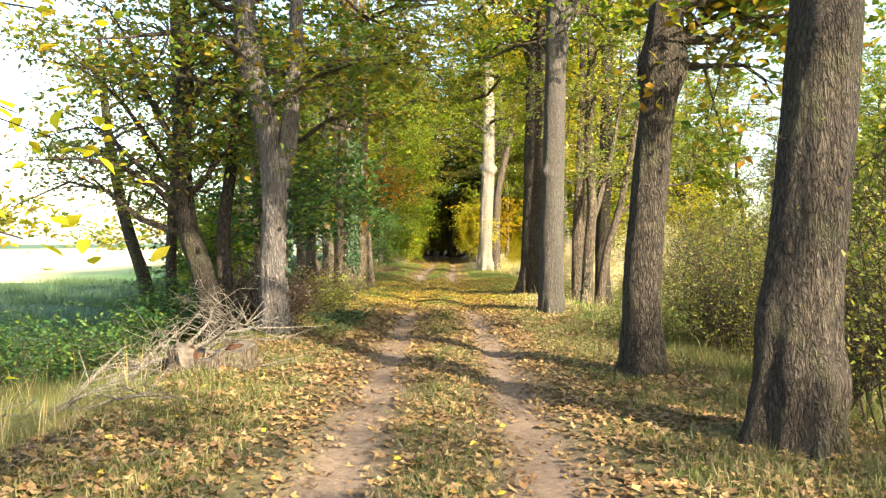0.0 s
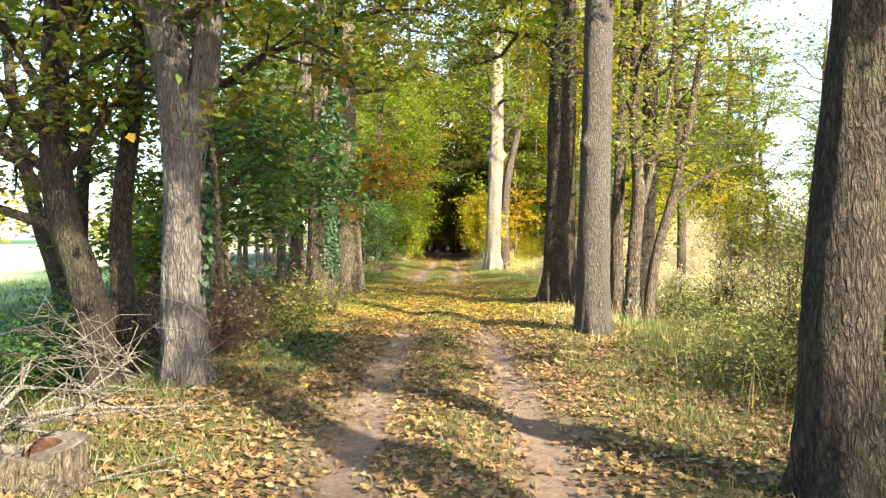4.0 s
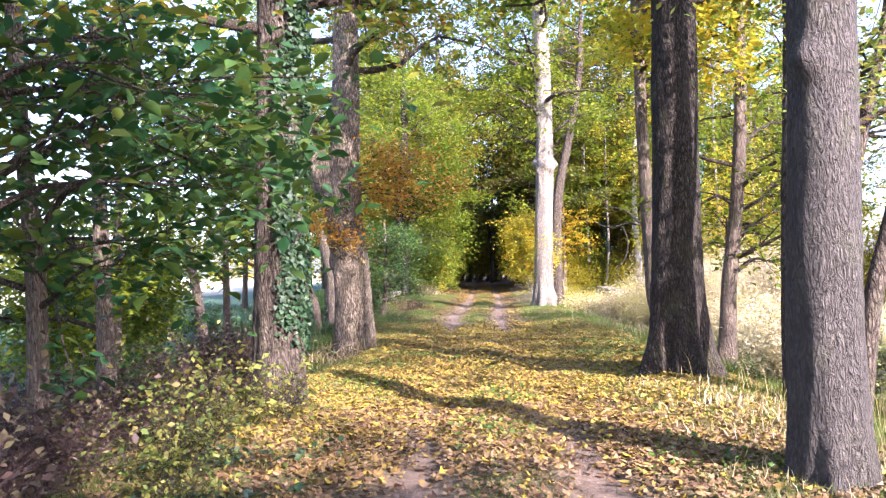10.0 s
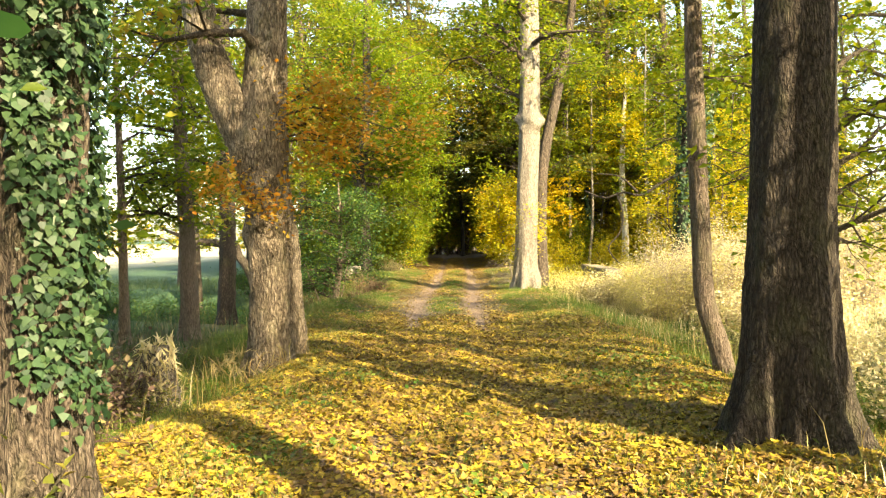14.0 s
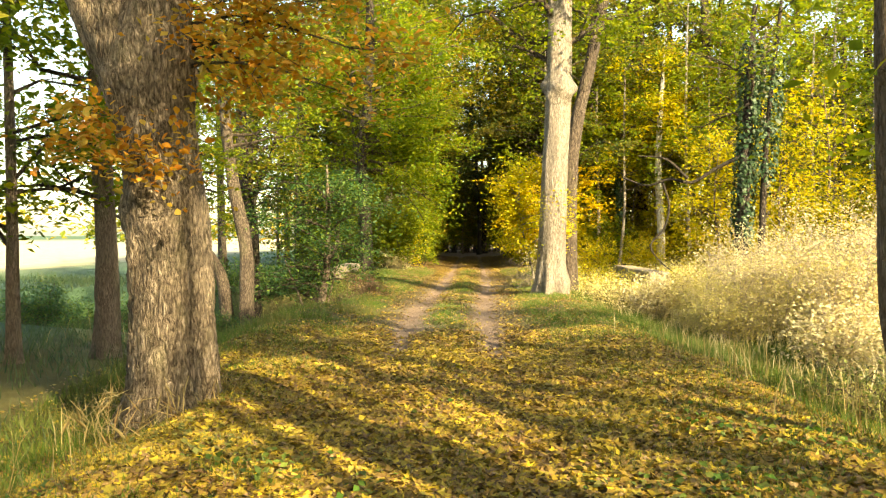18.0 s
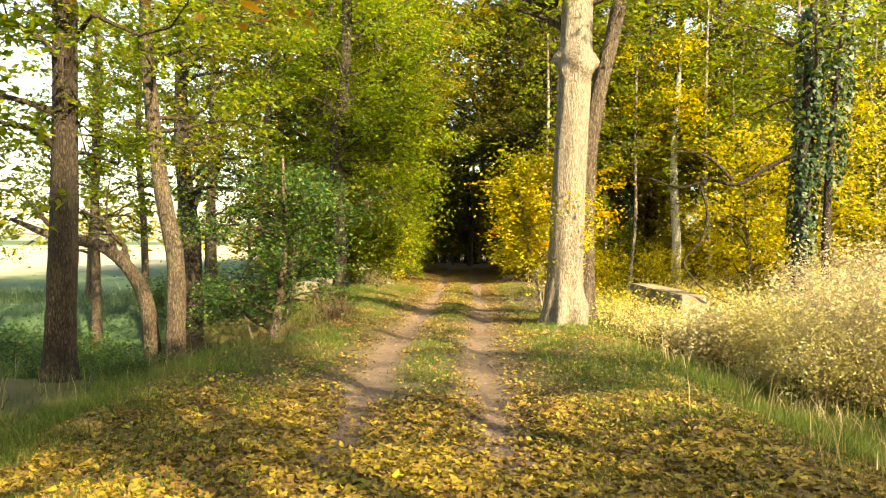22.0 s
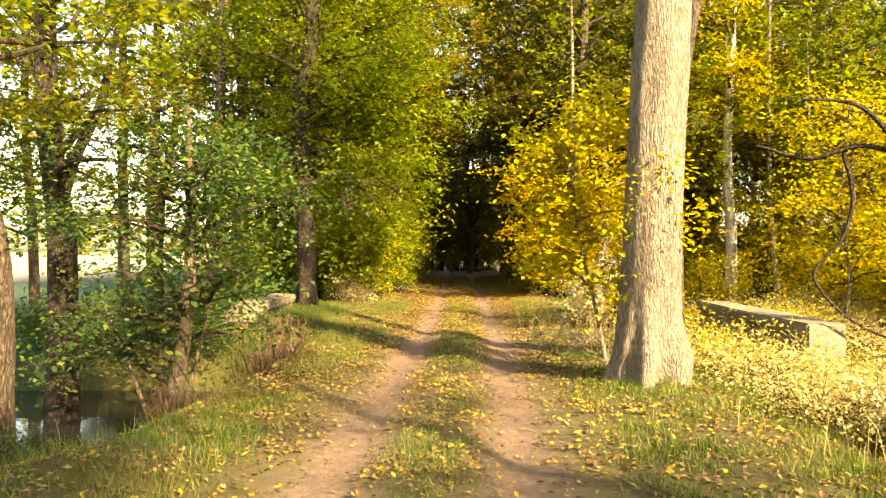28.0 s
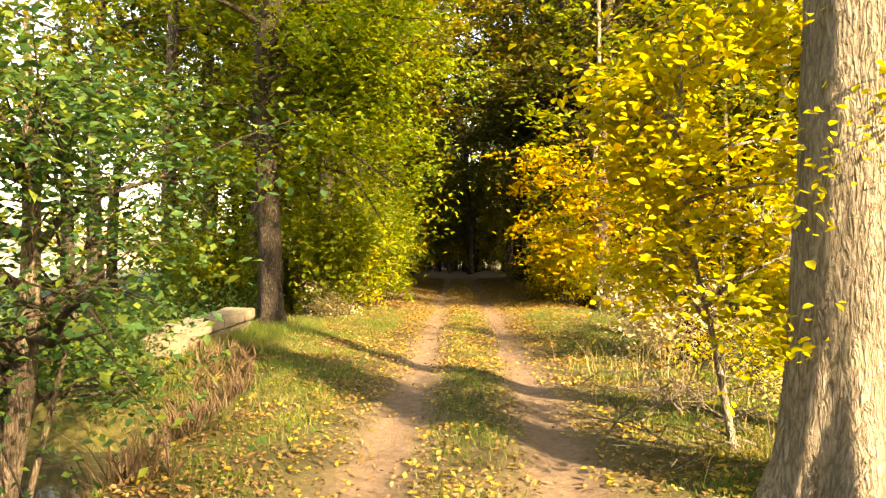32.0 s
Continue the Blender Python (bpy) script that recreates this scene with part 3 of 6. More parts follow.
tagged(new("water", w), "narrow dark stream reflecting the pale sky between grassy banks", "stream", kind="structure")

# ---- the avenue: trees on the east side ----
R = np.random.default_rng
AVENUE = "trees along the lane"


def gz(x, y):
    return on_ground(x, y, -0.06)


tree("oak_tree", "thick dark oak trunk leaning slightly beside the lane", gz(2.56, 5.85), [(0, 0, 0), (0.07, 0, 1), (0.17, 0, 2.2), (0.3, 0.05, 3.6), (0.4, 0.2, 6), (0.3, 0.4, 11)], 0.275,
     [(3.9, (1.9, 1.0, 4.3)), (4.4, (-1.6, 2.2, 5.4)), (5.0, (1.8, -1.4, 5.6)), (6.2, (-2.2, 1.0, 7.0)), (5.6, (-3.0, 2.4, 6.4))] + limbs_round(R(11), 9, 5, 10, 3.0), LEAF_OAK, BARK_DARK, 1,
     seg=64, flare=(0.42, 0.4, 5), taper=0.45, knots=((0.95, 2.9, 0.035, 0.22), (0.55, 5.0, 0.08, 0.2), (3.0, 4.4, 0.05, 0.14)), group=AVENUE, step=0.07, rough=0.035, size=0.13)
tree("oak_tree", "dark oak trunk with a swollen fork and a reaching branch", gz(2.26, 8.75), [(0, 0, 0), (-0.02, 0, 1), (0.07, 0, 2.2), (0.2, 0, 3.5), (0.34, 0.1, 5), (0.2, 0.2, 11)], 0.205,
     [(3.5, (1.5, 0.6, 4.5)), (4.2, (2.4, 1.6, 4.9)), (4.6, (-1.6, 1.4, 5.1)), (5.5, (-2.6, 1.5, 6.0)), (6.4, (-3.2, 0.4, 7.4)), (3.7, (1.9, -0.3, 3.7)), (3.6, (2.8, 1.2, 4.0)), (4.0, (3.4, 0.8, 4.6)), (3.4, (2.2, 1.8, 3.4)), (4.4, (3.0, 2.4, 4.4)), (4.8, (3.6, 1.8, 5.4))] + limbs_round(R(12), 9, 4.6, 9.5, 2.7), LEAF_OAK, BARK_DARK, 2,
     seg=56, flare=(0.6, 0.3, 4), taper=0.35, knots=((3.45, 0.3, 0.1, 0.3), (3.4, 3.3, 0.07, 0.25)), group=AVENUE, step=0.08, rough=0.04, size=0.13)
tree("ash_tree", "straight grey ash trunk with a single knot, sunlit on one flank", gz(2.27, 16.1), [(0, 0, 0), (-0.01, 0, 1), (0.02, 0, 2.4), (0.06, 0, 4), (0.12, 0.1, 7), (0.15, 0.2, 13)], 0.25,
     [(5.2, (-1.7, 1.4, 5.6)), (6.5, (-3.2, 0.6, 6.8)), (7.5, (-3.6, 1.8, 8.4)), (5.8, (1.9, 1.0, 6.3))] + limbs_round(R(13), 9, 6, 12, 2.6), LEAF_LIME, BARK_ASH, 3,
     seg=56, flare=(0.28, 0.3, 5), taper=0.4, knots=((2.92, 3.9, 0.1, 0.1), (1.5, 4.9, 0.02, 0.1), (5.6, 0.2, 0.06, 0.3)), stems=(([(0.08, 0, 5.4), (0.3, 0, 6.1), (0.75, 0.1, 7.0), (1.1, 0.2, 9.0)], 0.13),), group=AVENUE, step=0.08, rough=0.025, size=0.14, per=20)
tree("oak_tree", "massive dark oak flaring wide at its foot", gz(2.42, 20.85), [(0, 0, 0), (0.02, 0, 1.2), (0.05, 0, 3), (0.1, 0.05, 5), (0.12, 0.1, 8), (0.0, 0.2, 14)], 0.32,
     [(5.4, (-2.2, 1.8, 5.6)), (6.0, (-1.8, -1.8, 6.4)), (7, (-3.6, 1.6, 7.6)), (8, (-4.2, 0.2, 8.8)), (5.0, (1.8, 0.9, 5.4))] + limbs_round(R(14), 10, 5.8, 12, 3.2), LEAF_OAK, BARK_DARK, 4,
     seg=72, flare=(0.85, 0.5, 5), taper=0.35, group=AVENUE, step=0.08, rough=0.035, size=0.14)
# the long high limbs reaching north are added to shade the west bank
tree("young_tree", "slender grey trunk with a bent foot, pale green-yellow crown", gz(3.1, 24.1), [(0, 0, 0), (-0.1, 0, 0.45), (-0.25, 0, 0.95), (-0.3, 0, 1.8), (-0.36, 0, 3.6), (-0.4, 0, 6), (-0.5, 0, 10)], 0.118,
     limbs_round(R(15), 10, 4.6, 9.5, 2.2) + [(5.0, (0.6, 2.4, 6.0)), (5.6, (1.2, 3.0, 7.0)), (6.2, (0.2, 3.2, 7.4)), (6.8, (1.8, 2.4, 8.2)), (7.2, (0.6, 3.4, 8.8)), (4.8, (1.8, 1.4, 5.8)), (5.2, (1.6, 0.9, 6.2)), (5.8, (1.9, 2.0, 6.8)), (6.4, (2.4, 1.6, 7.6)), (5.4, (1.0, 1.9, 6.3)), (5.6, (0.6, 4.6, 6.6)), (6.0, (1.6, 5.0, 7.2)), (5.4, (-0.2, 4.2, 6.2)), (6.4, (2.2, 4.4, 7.6)), (6.2, (1.0, 5.6, 7.4))], LEAF_YELLOW, BARK_THIN, 5, seg=30, flare=(0.3, 0.2, 4), taper=0.4, group=AVENUE, per=30, size=0.13)
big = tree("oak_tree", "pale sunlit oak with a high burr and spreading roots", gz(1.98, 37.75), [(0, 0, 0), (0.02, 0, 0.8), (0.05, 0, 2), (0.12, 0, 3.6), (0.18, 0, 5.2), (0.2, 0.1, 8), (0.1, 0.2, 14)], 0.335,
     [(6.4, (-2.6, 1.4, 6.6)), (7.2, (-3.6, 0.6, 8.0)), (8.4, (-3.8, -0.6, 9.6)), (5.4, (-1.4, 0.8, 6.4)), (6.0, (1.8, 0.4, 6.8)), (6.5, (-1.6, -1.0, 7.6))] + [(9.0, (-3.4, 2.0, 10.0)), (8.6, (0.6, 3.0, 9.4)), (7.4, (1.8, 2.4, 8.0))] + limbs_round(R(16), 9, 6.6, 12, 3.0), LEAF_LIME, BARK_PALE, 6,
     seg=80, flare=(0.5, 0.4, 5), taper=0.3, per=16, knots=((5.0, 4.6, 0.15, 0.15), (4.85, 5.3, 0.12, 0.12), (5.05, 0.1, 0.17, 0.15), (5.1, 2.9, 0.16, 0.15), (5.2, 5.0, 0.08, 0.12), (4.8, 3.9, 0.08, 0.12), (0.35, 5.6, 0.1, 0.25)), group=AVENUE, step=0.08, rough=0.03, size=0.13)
tree("oak_tree", "second trunk leaning close behind the big oak", gz(2.64, 39.4), [(0, 0, 0), (0.0, 0, 2), (0.1, 0, 4), (0.55, 0, 6.2), (1.0, 0, 8.5), (1.2, 0, 12)], 0.21,
     limbs_round(R(17), 12, 6.6, 11.6, 3.0), LEAF_LIME, BARK_OAK, 7, seg=30, group=AVENUE, per=26, size=0.15)

# stems grown from one root behind the ash
tree("alder_tree", "clump of mottled alder stems grown from one root", gz(3.45, 18.7), [(0, 0, 0), (0.05, 0, 1.2), (0.14, 0, 2.6), (0.06, 0, 4), (0.12, 0, 6), (0.0, 0, 9)], 0.135,
     limbs_round(R(18), 14, 3.2, 8.6, 2.3) + [(3.0, (2.6, 0.2, 3.4)), (3.6, (2.9, 0.6, 4.2)), (4.2, (3.0, -0.4, 5.0)), (2.6, (2.2, 0.8, 2.9)), (4.8, (2.8, 0.9, 5.8)), (5.4, (3.2, 0.2, 6.4))], LEAF_HEDGE, BARK_OAK, 8, seg=28, group=AVENUE, size=0.085, per=20,
     stems=(([(0.35, 0.2, 0), (0.5, 0.2, 1.2), (0.85, 0.2, 2.5), (1.15, 0.2, 3.9), (1.6, 0.3, 6.5)], 0.11), ([(-0.1, 0.7, 0), (-0.1, 0.7, 1.5), (0.0, 0.75, 4), (0.1, 0.8, 8)], 0.14),
            ([(0.14, 0, 2.1), (0.42, 0.1, 3.0), (0.75, 0.1, 4.4), (0.9, 0.2, 6.4)], 0.075), ([(0.8, 0.2, 2.3), (1.6, 0.1, 2.9), (2.6, 0.2, 3.1)], 0.045)))
tree("oak_tree", "straight dark trunk behind the alder stems", gz(4.3, 20.9), [(0, 0, 0), (0.0, 0, 2), (0.08, 0, 4), (0.1, 0, 7), (0.0, 0, 12)], 0.2,
     limbs_round(R(19), 15, 4.6, 11, 2.8), LEAF_OAK, BARK_DARK, 9, seg=30, group=AVENUE, per=15, size=0.13)
tree("young_tree", "thin leaning trunk beside the massive oak", gz(4.25, 24.8), [(0, 0, 0), (0.1, 0, 1.5), (0.3, 0, 3.2), (0.42, 0, 5), (0.4, 0, 9)], 0.15,
     limbs_round(R(20), 12, 3.6, 8.6, 2.8) + limbs_round(R(87), 9, 1.6, 3.6, 2.2, toward=0.3), LEAF_LIME, BARK_THIN, 10, seg=24, group=AVENUE, per=12, size=0.12)

# ---- the avenue: trees on the west side ----
tree("oak_tree", "oak forking into two stems above dead twigs", gz(-2.44, 11.72), [(0, 0, 0), (-0.02, 0, 1), (0.0, 0, 2.2), (-0.12, 0, 3.1), (-0.4, 0.1, 4.2), (-0.55, 0.2, 6), (-0.5, 0.3, 10)], 0.2,
     [(2.9, (1.5, 0.6, 3.2)), (3.4, (1.7, -0.6, 3.9)), (3.6, (-2.2, -0.6, 3.6)), (3.2, (-1.8, 0.9, 3.0)), (4.0, (1.9, 1.8, 4.0)), (5.0, (2.8, 1.2, 5.4)), (6.0, (3.2, 0.2, 6.8)), (5.0, (2.4, 2.8, 5.2))] + limbs_round(R(21), 12, 3.8, 9.5, 2.8), LEAF_OAK, BARK_GREY, 21,
     seg=48, flare=(0.5, 0.3, 5), taper=0.35, stems=(([(0.02, 0, 2.0), (0.2, -0.02, 2.9), (0.28, 0, 3.9), (0.35, 0.1, 6.5)], 0.15),), group=AVENUE, size=0.12, per=30, step=0.09)
tree("oak_tree", "crooked oak at the field edge with long arching limbs", gz(-3.58, 12.6), [(0, 0, 0), (-0.1, 0, 0.7), (-0.26, 0, 1.4), (-0.45, 0, 2.0), (-0.55, 0, 2.9), (-0.5, 0, 4.2), (-0.6, 0, 7)], 0.18,
     [(1.9, (-3.0, -0.4, 2.35)), (2.1, (-2.5, -0.9, 3.0)), (2.4, (-3.1, 0.4, 3.5)), (2.7, (-2.2, -1.3, 4.4)), (3.2, (-1.8, -1.2, 5.4)), (2.4, (0.9, -0.5, 3.2))] + limbs_round(R(22), 9, 3.6, 6.8, 2.4), LEAF_FIELD, BARK_DARK, 22,
     seg=36, taper=0.4, group=AVENUE, size=0.078, per=30, limb_r=0.36, flare=(0.4, 0.3, 4), sag=0.32,
     stems=(([(0.1, 0.25, -0.05), (0.08, 0.25, 0.8), (0.04, 0.25, 1.9), (0.2, 0.25, 3.2), (0.3, 0.25, 5.4)], 0.14),))
tree("oak_tree", "ivy-clad oak trunk, grey bark bared near the foot", gz(-2.36, 18.95), [(0, 0, 0), (0.0, 0, 1), (0.02, 0, 2.2), (0.06, 0, 4), (0.1, 0, 7), (0.1, 0.2, 12)], 0.265,
     [(4.4, (1.6, 0.9, 4.6)), (5.5, (2.5, 0.6, 5.8)), (6.5, (3.0, -0.5, 7.2)), (6.2, (2.6, 2.2, 6.6)), (5.2, (-1.8, -0.6, 5.2)), (4.2, (-1.6, -1.2, 3.8))] + limbs_round(R(23), 9, 5, 11, 2.8), LEAF_OAK, BARK_OAK, 23,
     seg=48, flare=(0.35, 0.35, 5), taper=0.4, group=AVENUE, size=0.13, step=0.09)
fork = tree("oak_tree", "stout gnarled oak, forked, with a burr and rust-brown sprouts", on_ground(-2.8, 26.2, -0.16), [(0, 0, 0), (0.02, 0, 0.8), (0.0, 0, 1.8), (-0.1, 0, 2.8), (-0.14, 0, 3.6), (-0.08, 0, 4.6), (-0.02, 0, 6.5), (0.1, 0.2, 11)], 0.4,
     [(6.0, (3.0, 1.0, 6.6)), (7.0, (3.6, 0.2, 8.0)), (4.6, (-1.6, -1.2, 4.8))] + limbs_round(R(24), 9, 5, 10.5, 2.8), LEAF_OAK, BARK_GNARL, 24,
     seg=84, flare=(0.45, 0.26, 6), taper=0.6, knots=((2.1, 3.3, 0.07, 0.2), (2.1, 4.9, -0.1, 0.09), (2.3, 4.55, 0.06, 0.12), (1.95, 4.7, 0.05, 0.12), (2.4, 4.2, -0.07, 0.07), (2.6, 4.5, 0.06, 0.16), (3.4, 3.3, 0.16, 0.4), (3.5, 0.2, 0.05, 0.3), (2.15, 5.5, 0.05, 0.15)),
     stems=(([(-0.08, 0, 2.6), (-0.28, -0.03, 3.3), (-0.62, -0.05, 4.0), (-0.95, -0.06, 4.9), (-1.1, -0.06, 6.0), (-1.15, 0, 8.0)], 0.34),), group=AVENUE, size=0.14, per=16, step=0.05, rough=0.05)
tree("ash_tree", "slim dark trunk under a bright yellow-green crown beside the bridge", gz(-3.95, 47.9), [(0, 0, 0), (0.0, 0, 1.5), (-0.08, 0, 3), (-0.2, 0, 4.6), (0.05, 0, 6.5), (0.1, 0, 12)], 0.23,
     [(6, (3.4, -0.6, 7.4)), (7, (4.4, 0.8, 8.6)), (8, (4.2, -1.2, 9.8)), (4.2, (-2.0, -0.6, 4.2)), (4.5, (2.2, -0.8, 5.4)), (3.6, (-1.5, -0.5, 3.3)), (5, (1.7, 1, 5.0)), (4.6, (2.4, 1.2, 3.8)), (4.2, (2.3, 2.2, 3.0)), (5.0, (2.8, -0.5, 4.8)), (4.5, (3.0, 0.3, 3.7)), (5.5, (3.1, -0.8, 5.8)), (6.0, (3.3, 0.2, 6.8)), (4.0, (2.6, -0.3, 2.7)), (3.8, (2.2, 0.6, 2.0)), (5.2, (2.2, -1.2, 5.2))] + limbs_round(R(25), 20, 4.6, 11.5, 3.4), LEAF_ASH, BARK_DARK, 25,
     seg=30, taper=0.4, group=AVENUE, size=0.125, per=46, spread=0.6)

# stems beyond the west verge
tree("alder_tree", "dark alder trunk at the edge of the field", gz(-5.97, 34.3), [(0, 0, 0), (0.05, 0, 1.5), (0.08, 0, 4), (0.05, 0, 7), (0.1, 0, 11)], 0.22,
     limbs_round(R(26), 22, 2.8, 11, 2.9), LEAF_LIME, BARK_DARK, 26, seg=26, per=30, size=0.11)
tree("alder_tree", "leaning alder trunk near the stream", gz(-5.57, 37.9), [(0, 0, 0), (0.0, 0, 1.2), (-0.03, 0, 2.6), (-0.28, 0, 3.8), (-0.58, 0, 6.2), (-0.7, 0, 10)], 0.19,
     limbs_round(R(27), 11, 4.2, 9, 2.6), LEAF_LIME, BARK_OAK, 27, seg=26, per=20, size=0.12)
tree("alder_tree", "alder stem bowing low over the field edge", gz(-6.1, 38.2), [(0, 0, 0), (-0.08, 0, 0.9), (-0.3, 0, 1.95), (-0.7, 0, 2.5), (-1.2, 0, 2.82), (-1.9, 0, 2.92), (-2.9, -0.1, 3.3)], 0.17,
     [(2.3, (-1.7, 0.2, 3.6)), (2.6, (-2.6, 0.2, 3.9)), (2.9, (-3.4, 0.3, 3.9))], LEAF_LIME, BARK_OAK, 38, seg=24, per=7, size=0.11, limb_r=0.5, taper=0.5, step=0.06, twigs=4)
tree("alder_tree", "dark forked alder beside the stream", gz(-6.2, 40.6), [(0, 0, 0), (0.0, 0, 1.5), (-0.05, 0, 3.4), (-0.25, 0, 5), (-0.3, 0, 9)], 0.25,
     limbs_round(R(28), 12, 4.0, 9, 2.6), LEAF_OAK, BARK_DARK, 28, seg=26, per=26, size=0.1, stems=(([(-0.05, 0, 3.9), (0.12, 0, 4.5), (0.5, 0, 5.3), (0.8, 0, 6.6)], 0.1),))
tree("alder_tree", "slim alder trunk beyond the verge", gz(-5.75, 31.0), [(0, 0, 0), (0.0, 0, 1.5), (-0.12, 0, 4), (-0.2, 0, 9)], 0.185,
     limbs_round(R(29), 9, 2.6, 8.6, 2.3), LEAF_LIME, BARK_THIN, 29, seg=22, per=16, size=0.14)
tree("alder_tree", "slim leaning trunk at the field edge", gz(-6.9, 29.0), [(0, 0, 0), (-0.2, 0, 1.5), (-0.7, 0, 4), (-1.0, 0, 8)], 0.12,
     limbs_round(R(30), 9, 2.4, 7.6, 2.3), LEAF_LIME, BARK_THIN, 30, seg=20, per=14, size=0.14)
tree("hazel_tree", "thin young stem with broad dark green leaves", gz(-3.15, 15.1), [(0, 0, 0), (0.03, 0, 1), (-0.02, 0, 2.2), (-0.2, 0, 4), (-0.3, 0, 6.5)], 0.055,
     [(2.2, (1.2, 0.6, 2.6)), (2.8, (1.4, 1.6, 2.6)), (2.0, (-1.2, 0.4, 2.4)), (3.0, (0.6, 1.9, 3.4))] + limbs_round(R(31), 10, 1.7, 6, 1.7, droop=0.3), LEAF_GREEN, BARK_THIN, 31, seg=16, per=8, size=0.12, limb_r=0.4, fine=True)
tree("maple_tree", "young tree with dense dark green leaves at the field edge", gz(-4.6, 19.6), [(0, 0, 0), (-0.05, 0, 1.5), (-0.1, 0, 3.5), (-0.1, 0, 8)], 0.11,
     limbs_round(R(32), 18, 1.4, 7.6, 2.2, droop=0.2), LEAF_GREEN, BARK_THIN, 32, seg=20, per=9, size=0.14)
tree("maple_tree", "young tree with broad green leaves reaching over the verge", gz(-3.9, 16.9), [(0, 0, 0), (0.05, 0, 1.5), (-0.1, 0, 3.5), (-0.2, 0, 7)], 0.09,
     [(1.9, (1.4, 0.4, 2.2)), (2.2, (1.7, 0.9, 2.9)), (2.7, (1.6, -0.3, 3.4)), (1.6, (0.9, -0.5, 1.9))] + limbs_round(R(33), 12, 1.5, 6.6, 1.9, droop=0.2), LEAF_GREEN, BARK_THIN, 33, seg=20, per=10, size=0.13, fine=True)
tree("oak_tree", "dark slanting trunk at the edge of the field", gz(-6.9, 18.4), [(0, 0, 0), (-0.1, 0, 0.9), (-0.5, 0, 2.2), (-0.9, 0, 4), (-1.2, 0, 7)], 0.16,
     limbs_round(R(34), 9, 2.6, 6.6, 2.3), LEAF_OAK, BARK_DARK, 34, seg=24, per=22, size=0.14)
tree("maple_tree", "small tree full of fresh green leaves behind the ivy oak", gz(-6.8, 30.2), [(0, 0, 0), (0.0, 0, 2), (-0.1, 0, 7)], 0.1,
     limbs_round(R(35), 14, 1.6, 6.8, 2.1), LEAF_LIME, BARK_THIN, 35, seg=18, per=24, size=0.14)
tree("alder_bush", "many-stemmed dark green shrub on the stream bank", gz(-4.1, 39.2), [(0, 0, 0), (0.12, 0, 0.7), (0.26, 0, 1.5), (0.34, 0, 2.6), (0.3, 0, 4.6)], 0.11,
     limbs_round(R(36), 22, 0.9, 4.0, 1.7, lift=0.7), LEAF_GREEN, BARK_THIN, 36, seg=14, per=25, size=0.085, limb_r=0.5, category="shrub",
     stems=(([(0.1, 0.1, 0), (0.3, 0.1, 0.8), (0.6, 0.2, 2.2)], 0.035), ([(-0.1, 0.1, 0), (-0.35, 0, 0.8), (-0.8, -0.1, 2.0)], 0.035)))
tree("oak_tree", "slim oak behind the field oak", gz(-5.6, 16.2), [(0, 0, 0), (0.0, 0, 2), (0.1, 0, 4), (0.0, 0, 8)], 0.12,
     limbs_round(R(37), 12, 2.2, 7.6, 2.6), LEAF_OAK, BARK_DARK, 37, seg=20, per=12, size=0.14)

# golden maple and sprouts by the big oak
tree("maple_tree", "golden yellow maple at the wood's edge", gz(4.2, 52.6), [(0, 0, 0), (0.1, 0, 1.5), (0.1, 0, 4), (0, 0, 7)], 0.12,
     [(3.2, (-3.5, -0.6, 4.3)), (2.8, (-3.0, -0.2, 3.6)), (2.2, (-2.9, -0.5, 2.6)), (3.0, (-2.2, -1.2, 4.0)), (1.9, (-2.0, -0.8, 2.0)), (2.4, (-1.6, -1.2, 3.0)), (1.6, (-1.2, -0.6, 1.6)), (2.6, (1.0, -1.3, 3.2))] + limbs_round(R(41), 3, 2.6, 4.2, 1.6), LEAF_GOLD, BARK_THIN, 41, seg=18, per=20, size=0.14, thin=0.2)
tree("maple_sapling", "sapling with yellow-green leaves leaning out before the big oak", gz(1.75, 38.9), [(0, 0, 0), (-0.2, -0.1, 0.9), (-0.45, -0.2, 1.9), (-0.5, -0.3, 3.3)], 0.026,
     limbs_round(R(42), 20, 0.9, 3.2, 0.9, lift=0.5), LEAF_YELLOW, BARK_PALE, 42, seg=10, per=20, size=0.075, limb_r=0.5, spread=0.32, reach=0.45, category="sapling", fine=True, taper=0.6)

